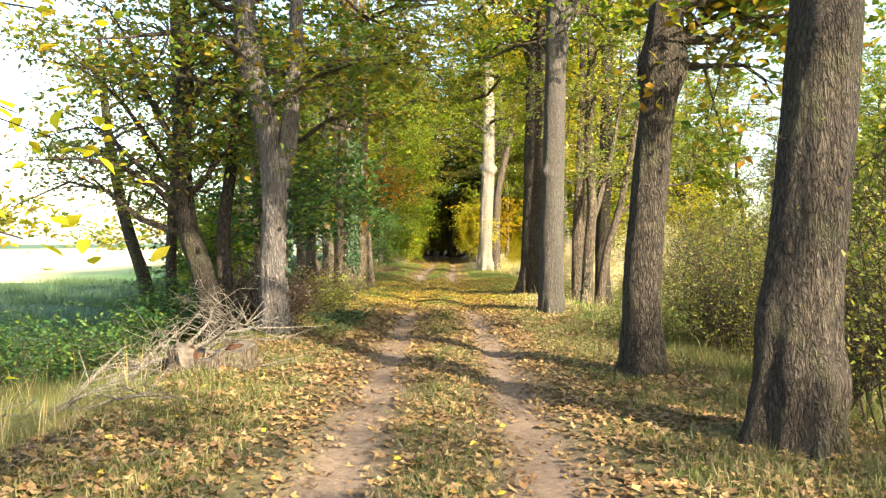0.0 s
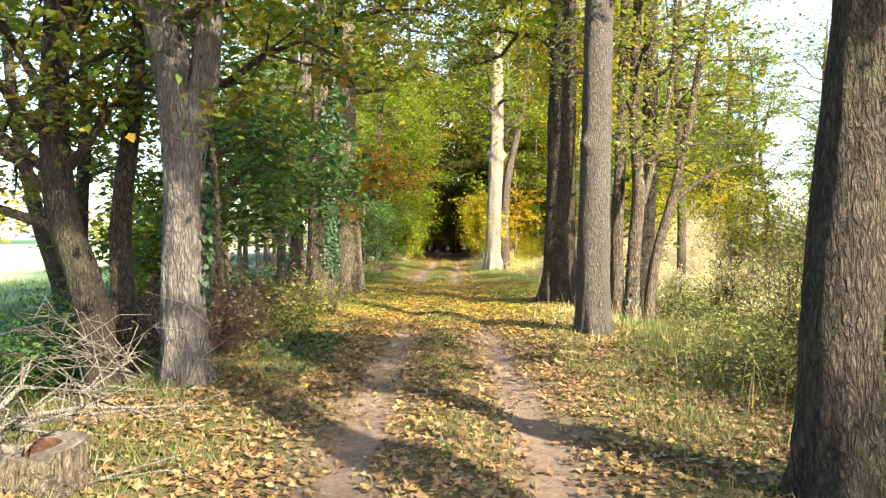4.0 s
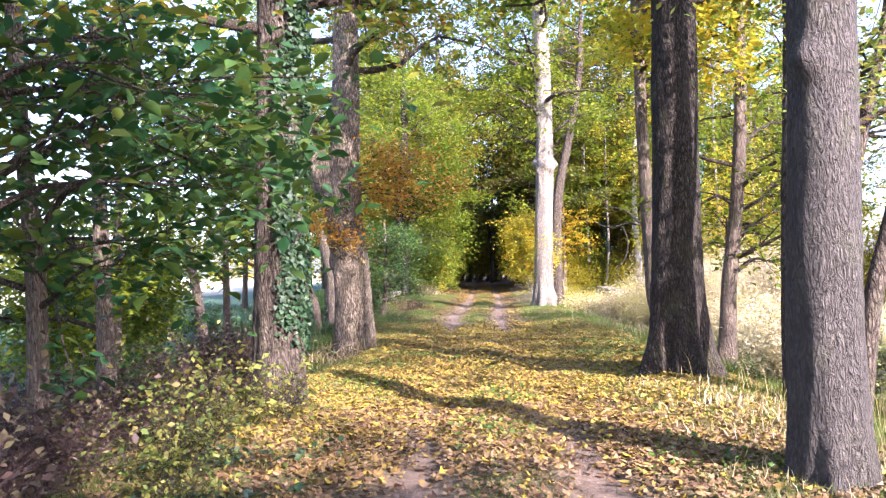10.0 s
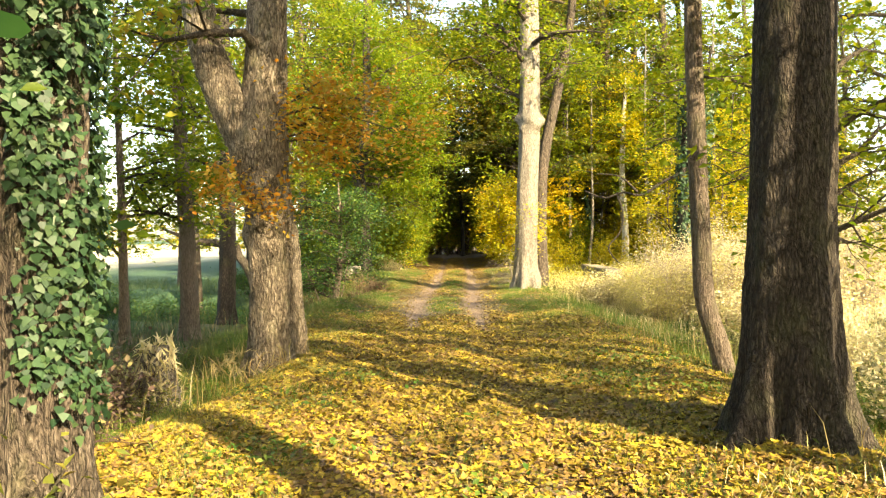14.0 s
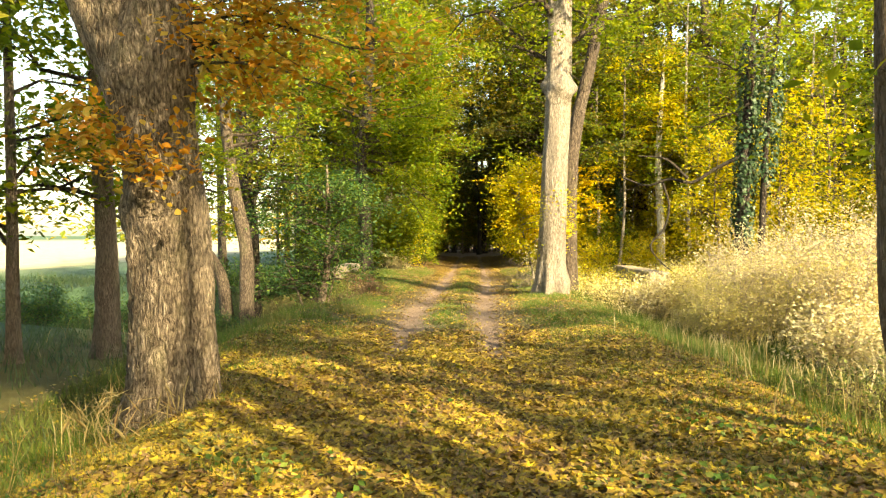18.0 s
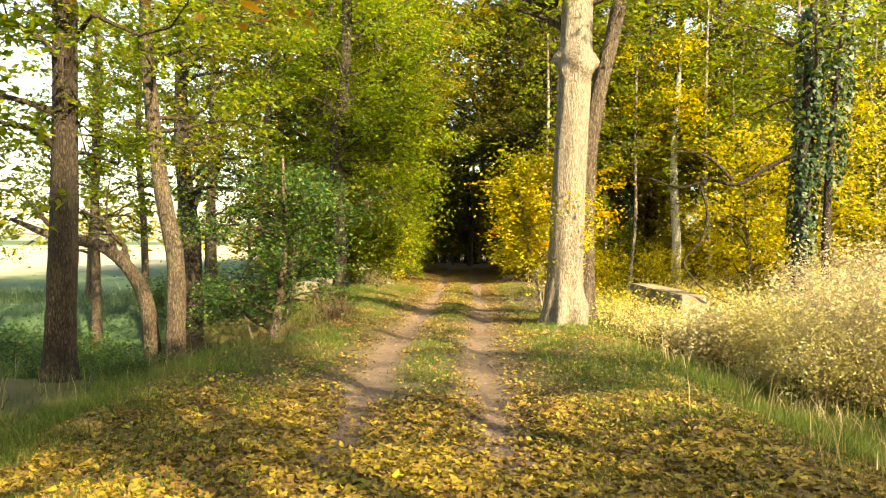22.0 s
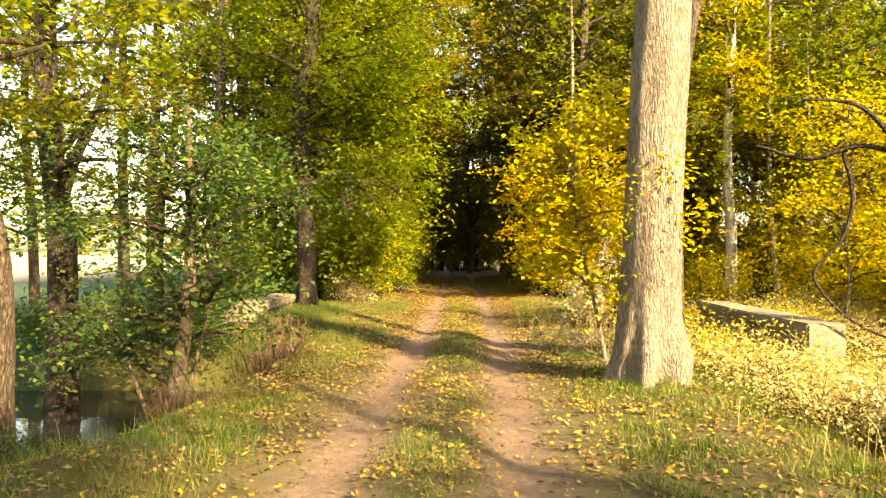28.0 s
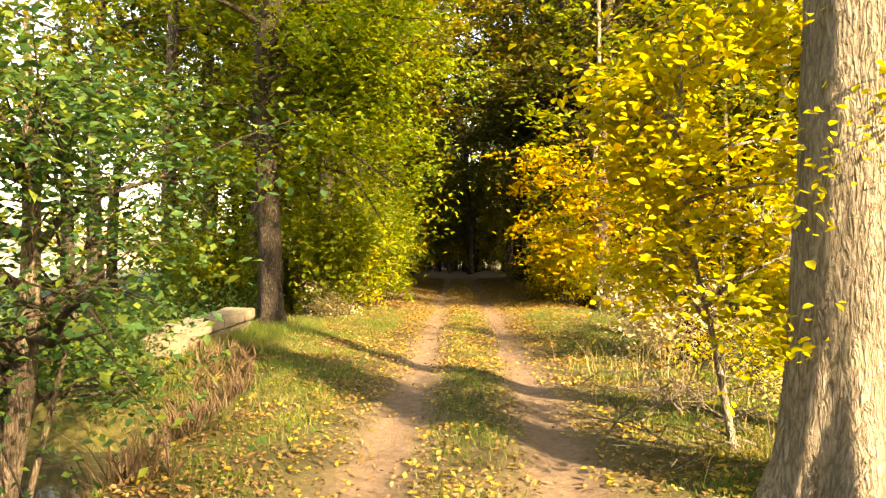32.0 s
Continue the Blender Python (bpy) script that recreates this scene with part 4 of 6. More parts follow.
# ---- woods and far trees, repeats of a few kinds ----
kinds = []
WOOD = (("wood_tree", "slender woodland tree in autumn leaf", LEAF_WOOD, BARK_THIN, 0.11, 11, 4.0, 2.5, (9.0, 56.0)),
        ("birch_tree", "pale slim trunk with golden leaves at the wood's edge", LEAF_YELLOW, BARK_PALE, 0.09, 9, 2.2, 2.3, (10.6, 56.6)),
        ("ash_tree", "woodland ash with yellow-green leaves", LEAF_LIME, BARK_OAK, 0.17, 12, 3.2, 2.6, (6.4, 57.0)),
        ("oak_tree", "dark woodland oak with mixed autumn leaves", LEAF_DEEP, BARK_DARK, 0.2, 13, 2.6, 2.6, (-4.6, 57.0)),
        ("maple_tree", "young maple with low yellow-green branches", LEAF_LIME, BARK_THIN, 0.1, 8, 1.4, 2.3, (5.6, 59.0)),
        ("beech_tree", "tall tree whose boughs arch over the lane", LEAF_DEEP, BARK_OAK, 0.22, 14, 3.8, 4.8, (3.8, 57.6)),
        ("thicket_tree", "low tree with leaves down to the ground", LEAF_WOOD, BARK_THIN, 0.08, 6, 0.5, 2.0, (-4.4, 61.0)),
        ("oak_tree", "tall oak with a high open crown behind the hedge", LEAF_OAK, BARK_OAK, 0.2, 13, 5.6, 3.3, (15.0, -8.0)),
        ("slim_tree", "slim pale woodland trunk with few yellow-green leaves", LEAF_LIME, BARK_PALE, 0.075, 10, 3.6, 1.7, (6.6, 53.6)),
        ("ash_tree", "distant yellow-green tree beyond the fields", LEAF_LIME, BARK_OAK, 0.17, 12, 2.4, 2.8, (26.0, 30.0)),
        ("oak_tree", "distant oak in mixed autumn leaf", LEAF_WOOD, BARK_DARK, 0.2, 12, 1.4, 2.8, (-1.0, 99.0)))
for k, (name, label, leaf, bark, r, h, z0, reach, place) in enumerate(WOOD):
    rng = R(60 + k)
    kinds.append(tree(name, label, on_ground(*place, -0.06), [(0, 0, 0), (rng.normal() * 0.15, 0, h * 0.3), (rng.normal() * 0.3, 0.1, h * 0.6), (rng.normal() * 0.4, 0, h)], r,
                      limbs_round(rng, 16, z0, h * 0.97, reach), leaf, bark, 60 + k, seg=10, per=(24, 32, 32, 24, 26, 34, 18, 26, 8, 6, 6)[k], size=0.42 if k > 8 else 0.155, spread=0.55 if k > 8 else 0.44, thin=0.4 if k > 8 else 0.26, step=0.6, twigs=5 if k < 9 else 3, group="trees of the wood", whole=True))
rng = R(77)
taken = [(4.2, 52.6), (7.0, 39.1), (5.35, 43.4), (8.5, 53.6)] + [w[-1] for w in WOOD]


def plant(x, y, k, s=None):
    s = s or rng.uniform(0.85, 1.25)
    o = copy_thing(kinds[k], pose(x, y, float(height(x, y)) - 0.08, 0, 0, rng.uniform(0, 360)))
    o.scale = (s, s, s)
    taken.append((x, y))
    return o


for k, y in enumerate(np.arange(53, 96, 4.6)):
    plant(3.6 + 0.5 * math.sin(y), y + 1.5, 5, 1.05)
    plant(-3.9 + 0.5 * math.cos(y), y + 3.0, 5, 1.0)
for x0, x1, y0, y1, n, choose in ((7.0, 20, 54.5, 63, 22, (0, 1, 2, 8, 0)), (4.6, 26, 62, 80, 17, (0, 1, 2, 3, 4)), (-14, -5.5, 54, 84, 11, (3, 2, 6)), (-9, 9, 92, 104, 18, (10, 6, 10, 9)),
                                  (27, 48, 42, 64, 14, (9, 0, 1, 9)), (34, 56, -6, 36, 13, (9, 10, 9, 9)), (23, 34, 22, 36, 7, (9, 0, 2, 9)), (-8, 8, 82, 92, 20, (6, 6, 3)), (-6.5, -3.2, 58, 92, 14, (6, 6, 4)), (3.2, 6, 58, 92, 12, (6, 6, 3))):
    made = tries = 0
    while made < n and tries < 500:
        tries += 1
        x, y = rng.uniform(x0, x1), rng.uniform(y0, y1)
        if min(math.hypot(x - a, y - b) for a, b in taken) > 1.6:
            plant(x, y, choose[made % len(choose)])
            made += 1
# trees at negative y stand unseen behind the start and shade the lane
for x, y, k, s in ((3.0, -2.5, 3, 1), (2.8, -9, 2, 1.1), (3.2, -16, 3, 1.1), (-3.0, -5.5, 3, 1), (5.6, -6.5, 3, 1), (-3.2, -12, 2, 1), (-2.9, -19, 3, 1), (6.5, -13, 0, 1), (-6.5, 3.0, 4, 0.9), (-3.7, 52.5, 3, 1.1), (-4.4, 50.2, 2, 1.0)) + tuple((x, y, 8, s) for x, y, s in ((3.4, 52.8, 1.1), (9.6, 52.6, 1.2), (10.2, 51.6, 0.8), (11.4, 52.4, 1.0), (12.2, 50.8, 1.3), (13.0, 51.8, 0.9), (13.9, 50.4, 1.1), (14.8, 51.2, 1.2), (15.8, 50.2, 0.8), (5.9, 54.8, 1.2), (11.0, 54.0, 1.2), (12.8, 53.6, 0.9))):
    plant(x, y, k, s)
for x, y, k, s in ((-9.5, 42.8, 2, 0.75), (-9.2, 45.2, 2, 0.7), (-11.5, 46.4, 2, 0.8), (18.5, 30, 2, 0.9), (20.5, 26, 4, 1.1), (22.5, 21, 2, 0.9), (22.5, 36, 2, 0.9), (23.5, 29, 2, 1.0), (28.0, 39.5, 4, 1.2), (25, 34, 2, 1), (23, 41, 2, 1), (24.5, 16, 4, 1.2), (-5.9, 22.4, 4, 0.8)):
    plant(x, y, k, s)
# field hedge trees east of the lane, some added unseen to dapple it
hedge_maple = tree("field_maple", "full-leaved pale green tree standing in the hedge", gz(20.6, 31.0), [(0, 0, 0), (0.1, 0, 2), (-0.1, 0.1, 5), (0.1, 0, 9.5)], 0.13,
                   limbs_round(R(85), 34, 1.6, 9.2, 2.7), LEAF_HEDGE, BARK_THIN, 85, seg=14, per=15, size=0.085, spread=0.55, step=0.3, twigs=7, group="trees in the hedge", whole=True)
# added open crown, outside the view here, breaking up the sun on the lane
high_maple = tree("field_maple", "tall pale green tree with an open crown, added east of the lane", gz(12.0, 14.0), [(0, 0, 0), (0.1, 0, 3), (-0.1, 0.1, 7), (0.1, 0, 12)], 0.17,
                  limbs_round(R(86), 26, 4.6, 11.6, 3.0), LEAF_HEDGE, BARK_OAK, 86, seg=14, per=11, size=0.095, spread=0.5, step=0.3, twigs=7, group="trees in the hedge", whole=True)
# the maple at (6.9, 27.0) is added to shade the lane beyond it
for proto, x, y, s in ((hedge_maple, 24.0, 27.0, 1.0), (hedge_maple, 23.5, 34.5, 1.1), (high_maple, 26.5, 43.0, 1.0), (high_maple, 28.0, 35.0, 1.0), (high_maple, 6.9, 27.0, 0.85), (high_maple, 13.4, 17.6, 1.0), (high_maple, 20.5, 46.0, 1.2), (high_maple, 24.0, 47.5, 1.25), (hedge_maple, 22.0, 44.0, 1.35), (hedge_maple, 25.5, 45.0, 1.4), (hedge_maple, 14.6, 34.2, 0.7), (hedge_maple, 19.2, 41.0, 0.8)):
    o = copy_thing(proto, pose(x, y, float(height(x, y)) - 0.08, 0, 0, rng.uniform(0, 360)))
    o.scale = (s, s, s)
# tall trees deeper in the wood close the sky over the lane
for x, y, k, s in ((2.7, 70, 5, 1.6), (-2.9, 72, 5, 1.6), (6.2, 66, 5, 1.4), (-6.2, 68, 5, 1.4), (4.8, 72, 5, 1.5), (-4.6, 75, 5, 1.5), (4.6, 78, 5, 1.55), (-5, 80, 5, 1.5), (7.5, 63, 3, 1.45), (10.5, 62, 2, 1.5), (13.5, 61, 3, 1.4), (16.5, 60, 2, 1.45), (20, 59, 3, 1.4),
                   (-7, 60, 2, 1.4), (-9, 65, 3, 1.4), (-6.4, 55.6, 2, 1.2), (5.4, 61.5, 5, 1.7), (9.0, 60.5, 5, 1.6), (12.4, 60.0, 5, 1.5), (-5.6, 62.5, 5, 1.6), (-8.6, 58.0, 5, 1.3), (-7.4, 52.0, 7, 1.05), (-10.0, 53.5, 7, 1.1), (0.5, 88, 3, 1.6), (-2.5, 90, 3, 1.6), (3.5, 90, 3, 1.6), (8.5, 72, 3, 1.5), (12.5, 70, 2, 1.5), (-8.5, 74, 2, 1.5)):
    plant(x, y, k, s)
tree("beech_tree", "tall tree closing the lane's roof of leaves", gz(-3.5, 57.2), [(0, 0, 0), (0.1, 0, 4), (0.2, 0, 8), (0.1, 0, 14)], 0.24,
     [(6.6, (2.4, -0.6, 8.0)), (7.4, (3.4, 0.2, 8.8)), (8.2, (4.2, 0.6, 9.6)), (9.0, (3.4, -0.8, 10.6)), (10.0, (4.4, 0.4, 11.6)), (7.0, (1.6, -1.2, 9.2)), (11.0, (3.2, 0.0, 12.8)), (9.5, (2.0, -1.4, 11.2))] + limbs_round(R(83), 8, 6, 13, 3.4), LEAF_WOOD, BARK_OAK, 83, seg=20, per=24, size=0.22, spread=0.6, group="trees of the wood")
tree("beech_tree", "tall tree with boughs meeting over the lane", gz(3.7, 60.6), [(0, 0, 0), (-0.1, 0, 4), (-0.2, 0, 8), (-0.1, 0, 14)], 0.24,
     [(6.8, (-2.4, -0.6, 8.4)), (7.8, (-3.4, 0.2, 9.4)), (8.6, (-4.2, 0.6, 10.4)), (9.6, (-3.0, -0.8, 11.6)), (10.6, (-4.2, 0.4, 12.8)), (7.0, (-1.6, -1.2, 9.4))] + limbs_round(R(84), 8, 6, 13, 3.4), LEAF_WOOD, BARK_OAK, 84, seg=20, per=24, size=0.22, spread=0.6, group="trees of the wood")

# the ivy-hung pair and the slim birch beyond the bridge
ivied = tree("ivy_tree", "dark trunk hung with ivy at the wood's edge", gz(7.05, 39.2), [(0, 0, 0), (0.02, 0, 2), (0.12, 0, 4.5), (0.3, 0, 8)], 0.2, limbs_round(R(81), 9, 4.2, 8, 2.3), LEAF_LIME, BARK_DARK, 81, seg=22, per=6, size=0.13,
             stems=(([(0.55, -0.1, 0), (0.5, -0.1, 2), (0.6, -0.1, 4.5), (0.9, -0.2, 8)], 0.1), ([(0.05, 0, 4.1), (-0.6, 0.2, 3.75), (-1.2, 0.4, 3.4), (-1.7, 0.5, 3.5), (-2.2, 0.8, 3.35), (-2.8, 1.3, 3.6)], 0.055),
                    ([(-1.9, 0.6, 3.5), (-1.65, 0.8, 2.7), (-1.75, 0.9, 2.2), (-2.1, 1.0, 1.7), (-1.8, 1.0, 1.25), (-1.3, 1.0, 0.9), (-0.9, 1.0, 0.75)], 0.035), ([(-1.3, 0.3, 3.5), (-1.9, 0.2, 4.0), (-2.6, 0.3, 4.1)], 0.04)))
column = tree("ivy_tree", "slim stem wrapped in pale green ivy at the wood's edge", gz(7.05, 55.2), [(0, 0, 0), (0.03, 0, 2), (-0.1, 0, 4.5), (0.1, 0, 8)], 0.14, limbs_round(R(88), 8, 4.6, 8, 2.0), LEAF_YELLOW, BARK_OAK, 88, seg=18, per=14, size=0.15)
tree("birch_tree", "white birch trunk shining at the wood's edge", gz(8.5, 53.6), [(0, 0, 0), (0.0, 0, 2.4), (-0.12, 0, 4.5), (0.1, 0, 10)], 0.19, limbs_round(R(82), 10, 4.4, 9.6, 2.2), LEAF_YELLOW, BARK_BIRCH, 82, seg=24, per=18, size=0.15, flare=(0.3, 0.3, 4))

# ---- undergrowth ----
def shrub(name, label, base, spread, high, stems, leaf, seed, per=14, size=0.09, twigs=6, thick=0.018, bark=TWIG, hang=0.2, group="", reach=0.4, arch=0.3):
    """A bush: bowed stems from one root, each with twigs, and its leaves."""
    rng = R(seed)
    top = thing(name, base, label, "shrub", group)
    spots, pieces = [], []
    for k in range(stems):
        a = rng.uniform(0, 2 * np.pi)
        d = spread * math.sqrt(rng.uniform(0.05, 1))
        start = (d * 0.3 * math.cos(a), d * 0.3 * math.sin(a), 0)
        end = (d * math.cos(a), d * math.sin(a), high * rng.uniform(0.45, 1.05))
        pc, s = limb_pieces(start, end, thick * rng.uniform(0.6, 1.2), rng, twigs, reach, arch, 5)
        pieces += pc
        spots += s
    v, q = joined(pieces)
    part("twig_mass", make_mesh("twig_mass", v, quads=q, mat=bark), top)
    part("foliage", leaves("foliage", sprays(spots, per * 1.2, 0.28, rng, 0.7), size, leaf, rng, hang=hang, flat=0.4), top)
    return top


def repeat(proto, places, rng, low=0.8, high=1.25):
    for x, y in places:
        s = rng.uniform(low, high)
        o = copy_thing(proto, pose(x, y, float(height(x, y)) - 0.03, 0, 0, rng.uniform(0, 360)))
        o.scale = (s, s, s * rng.uniform(0.85, 1.15))


def spot(x, y):
    return on_ground(x, y, -0.03)


rng = R(5)
# bramble on the west bank
b1 = shrub("bramble_bush", "tangled purple-brown bramble with a few pale leaves", spot(-2.9, 13.6), 0.9, 0.85, 38, LEAF_BRAMBLE, 101, 1.6, 0.06, 11, 0.008, bark=BARK_BRAMBLE, group="bramble on the bank")
repeat(b1, [(-3.2, 14.6), (-3.6, 16.2), (-3.3, 18.0), (-4.5, 17.6), (-3.4, 20.6), (-4.4, 21.4), (-4.2, 23.4)], rng)
b2 = shrub("dogwood_shrub", "low shrub with pale yellow leaves on the bank", spot(-2.35, 16.2), 0.55, 0.6, 13, LEAF_HEDGE, 102, 5, 0.055, 5, 0.008, group="yellow shrubs on the bank")
repeat(b2, [(-2.6, 17.2), (-2.2, 17.9), (-3.4, 23.0), (-2.1, 15.4)], rng, 0.45, 0.65)
b3 = shrub("nettle_clump", "clump of dark green weeds in the ditch", spot(-4.6, 10.6), 0.8, 0.55, 18, LEAF_GREEN, 103, 13, 0.055, 5, 0.007, group="weeds along the lane")
repeat(b3, [(-5.6, 9.8), (-5.0, 13.6), (-5.4, 15.2), (-5.6, 21.0), (-6.0, 23.2), (-7.2, 36.0), (-5.4, 49.0), (-6.4, 48.6), (-7.6, 39.4), (-8.6, 37.4), (-7.9, 43.6), (-9.0, 41.0), (-9.4, 35.0), (-7.4, 45.8), (-10.4, 39.0)], rng, 0.9, 1.5)
repeat(b3, [(-4.9, 43.7), (-5.6, 43.9), (-5.3, 44.7), (-6.2, 43.6), (-4.7, 43.3), (-6.9, 43.8), (-5.5, 37.4), (-6.6, 39.6), (-5.2, 34.6), (-6.2, 36.8)], rng, 0.6, 0.9)
repeat(b3, [(-8.1, 39.2), (-8.9, 39.0), (-9.8, 38.8), (-10.7, 38.9), (-11.7, 38.6), (-9.3, 38.2), (-7.2, 38.0), (-7.9, 38.2), (-6.8, 37.7)], rng, 1.0, 1.3)
b4 = shrub("weed_clump", "knee-high light green weeds and grasses in the sun", spot(3.9, 13.6), 0.7, 0.36, 22, LEAF_WEED, 113, 5, 0.045, 6, 0.004, group="weeds along the lane")
repeat(b4, [(4.6, 17.0), (4.2, 15.4), (5.2, 19.0), (3.5, 11.6), (5.4, 21.5), (4.0, 26.4), (5.6, 24.5), (6.2, 16.4), (6.8, 19.8), (5.2, 14.2), (7.6, 18.4), (6.4, 22.8), (8.4, 21.4), (3.3, 12.4), (5.4, 17.4)], rng)
# hedge on the east side
h1 = shrub("hedge_bush", "tall straggling hedge bush with yellow-green leaves", spot(4.6, 9.6), 1.3, 3.0, 24, LEAF_HEDGE, 104, 5.0, 0.046, 13, 0.014, reach=0.6, group="hedge bushes")
repeat(h1, [(4.9, 11.6), (5.4, 13.6), (4.3, 7.6), (5.8, 9.4), (6.2, 11.2), (7.6, 17.4), (8.4, 12.6), (7.4, 9.5)], rng, 0.85, 1.15)
h2 = shrub("hedge_bush", "bare twiggy bush with sparse yellow leaves in the hedge", spot(4.0, 10.6), 1.0, 2.2, 26, LEAF_HEDGE, 105, 2.6, 0.044, 11, 0.009, reach=0.5, group="hedge bushes")
repeat(h2, [(3.9, 8.0), (4.2, 12.4), (4.6, 14.0), (3.8, 6.4), (5.2, 15.6), (6.0, 18.4), (6.4, 21.2)], rng, 0.8, 1.2)
# pale dry shrubs and tall weeds on the sunny east bank
d1 = shrub("dry_shrub", "pale dry shrub with thin twigs in full sun", spot(4.9, 33.0), 1.1, 2.2, 30, LEAF_DRY, 106, 7.5, 0.046, 10, 0.013, reach=0.45, bark=TWIG_PALE, group="dry shrubs in the sun")
repeat(d1, [(5.8, 31.4), (6.6, 33.0), (6.8, 35.6), (7.6, 34.6), (8.6, 36.4), (9.6, 36.0), (8.0, 31.0), (9.4, 33.6)], rng, 0.8, 1.3)
repeat(d1, [(6.6, 37.2), (7.6, 38.6), (8.8, 39.6), (5.9, 36.4)], rng, 0.65, 0.9)
d2 = shrub("weed_clump", "waist-high withered weeds, straw and rust coloured", spot(3.9, 35.4), 0.6, 0.9, 26, STRAW, 107, 8, 0.06, 7, 0.006, reach=0.3, bark=TWIG_PALE, group="withered weeds")
repeat(d2, [(5.2, 30.2), (5.8, 29.0), (6.8, 29.6), (5.2, 25.8), (6.6, 26.0), (4.3, 22.0), (5.8, 18.0), (7.0, 22.6),
             (3.0, 46.4), (3.4, 47.6), (-3.0, 49.5), (2.5, 43.6)], rng, 0.75, 1.2)
d3 = shrub("pale_shrub", "leafy shrub with pale yellow leaves in full sun", spot(5.6, 35.2), 1.0, 1.4, 26, LEAF_PALE, 110, 15, 0.046, 8, 0.008, bark=TWIG_PALE, group="dry shrubs in the sun")
repeat(d3, [(5.9, 32.2), (6.8, 34.4), (7.8, 33.0), (8.6, 38.4), (10.8, 37.2)], rng, 0.7, 1.25)
repeat(d3, [(4.1, 35.8), (4.3, 33.9), (3.9, 37.4)], rng, 0.4, 0.55)
repeat(d3, [(4.8, 34.6), (4.6, 32.4)], rng, 0.7, 0.9)
d4 = shrub("weed_patch", "low tangle of yellow-green weeds before the bridge", spot(4.4, 38.4), 0.8, 0.32, 20, LEAF_PALE, 111, 10, 0.042, 5, 0.005, group="withered weeds")
repeat(d4, [(3.6, 37.6), (4.9, 37.2), (5.6, 38.2), (3.5, 39.2), (4.2, 39.8), (6.4, 38.8), (5.2, 36.2), (4.2, 36.2), (6.0, 36.8), (3.4, 40.6), (4.2, 41.4), (4.0, 42.6), (6.6, 40.2), (3.2, 36.2)] + [(5.9 + 0.9 * (k % 7) + 0.4 * (k % 3), 45.2 + 0.75 * (k // 3)) for k in range(26)], rng, 0.8, 1.3)
# yellow undergrowth at the wood's edge
y1 = shrub("maple_bush", "bright yellow bushy undergrowth at the wood's edge", spot(7.6, 55.2), 1.2, 2.4, 24, LEAF_YELLOW, 108, 7.5, 0.1, 8, 0.013, reach=0.6, group="golden undergrowth")
y3 = shrub("maple_bush", "yellow-green bushy undergrowth under the trees", spot(6.2, 56.4), 1.2, 2.4, 22, LEAF_LIME, 114, 6, 0.12, 8, 0.013, reach=0.6, group="golden undergrowth")
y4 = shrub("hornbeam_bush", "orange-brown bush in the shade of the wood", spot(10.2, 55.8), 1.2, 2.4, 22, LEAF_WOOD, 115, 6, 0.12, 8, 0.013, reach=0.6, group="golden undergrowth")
repeat(y1, [(4.8, 55.6), (9.6, 55.4), (12.0, 55.2), (14.4, 54.0), (17.0, 52.6), (5.2, 57.4), (16.4, 55.8)], rng, 0.9, 1.6)
repeat(y3, [(6.4, 55.0), (13.2, 54.4), (18.4, 51.8), (11.6, 57.4), (19.0, 54.4), (11.0, 50.4), (14.2, 49.0)], rng, 0.8, 1.4)
repeat(y4, [(10.8, 55.0), (15.8, 53.4), (8.6, 57.6), (14.0, 56.8), (7.4, 56.4), (12.6, 58.2)], rng, 0.9, 1.5)
repeat(y1, [(3.0, 55.6), (-2.9, 51.5), (9.6, 50.4), (11.4, 49.4), (13.2, 48.4), (14.8, 47.0), (7.2, 50.8), (16.0, 45.4), (5.0, 50.8), (10.4, 47.8), (12.2, 46.6)], rng, 0.75, 1.15)
repeat(y1, [(11.2, 58.8), (14.2, 58.2), (17.2, 57.2), (8.2, 60.2), (16.8, 46.4), (19.0, 44.0), (21.0, 42.0)], rng, 1.6, 2.1)
sapling = tree("maple_sapling", "young maple in bright golden leaf behind the bridge wall", gz(9.0, 47.4), [(0, 0, 0), (0.1, 0, 1.2), (-0.05, 0.1, 3), (0.15, 0, 5.6)], 0.045,
               limbs_round(R(91), 22, 0.6, 5.4, 1.5), LEAF_YELLOW, BARK_THIN, 91, seg=8, per=9, size=0.12, spread=0.4, step=0.35, twigs=6, group="golden undergrowth", whole=True)
repeat(sapling, [(10.8, 46.2), (12.4, 44.8), (10.6, 50.4), (13.2, 48.0), (14.4, 45.4)], rng, 0.8, 1.25)
y5 = shrub("maple_seedling", "knee-high yellow-leaved seedlings in the grass by the bridge", spot(3.5, 41.2), 0.6, 0.5, 14, LEAF_YELLOW, 116, 4.5, 0.06, 5, 0.005, group="golden undergrowth")
repeat(y5, [(4.1, 40.4), (3.2, 42.6), (5.0, 39.4), (6.0, 40.2), (3.6, 39.6), (7.2, 42.0), (7.8, 43.8), (6.4, 46.2), (7.4, 46.8), (8.6, 45.4), (9.6, 44.2), (5.6, 47.6), (5.6, 37.6), (4.6, 36.4), (9.2, 42.2)], rng, 0.8, 1.3)
y6 = shrub("maple_seedling", "pale yellow-green seedlings round the ivied trunk's foot", spot(-2.5, 17.9), 0.5, 0.55, 9, LEAF_HEDGE, 117, 1.1, 0.085, 4, 0.005, group="yellow shrubs on the bank")
repeat(y6, [(-2.95, 18.1), (-2.15, 18.1), (-3.6, 18.5)], rng, 0.7, 0.95)
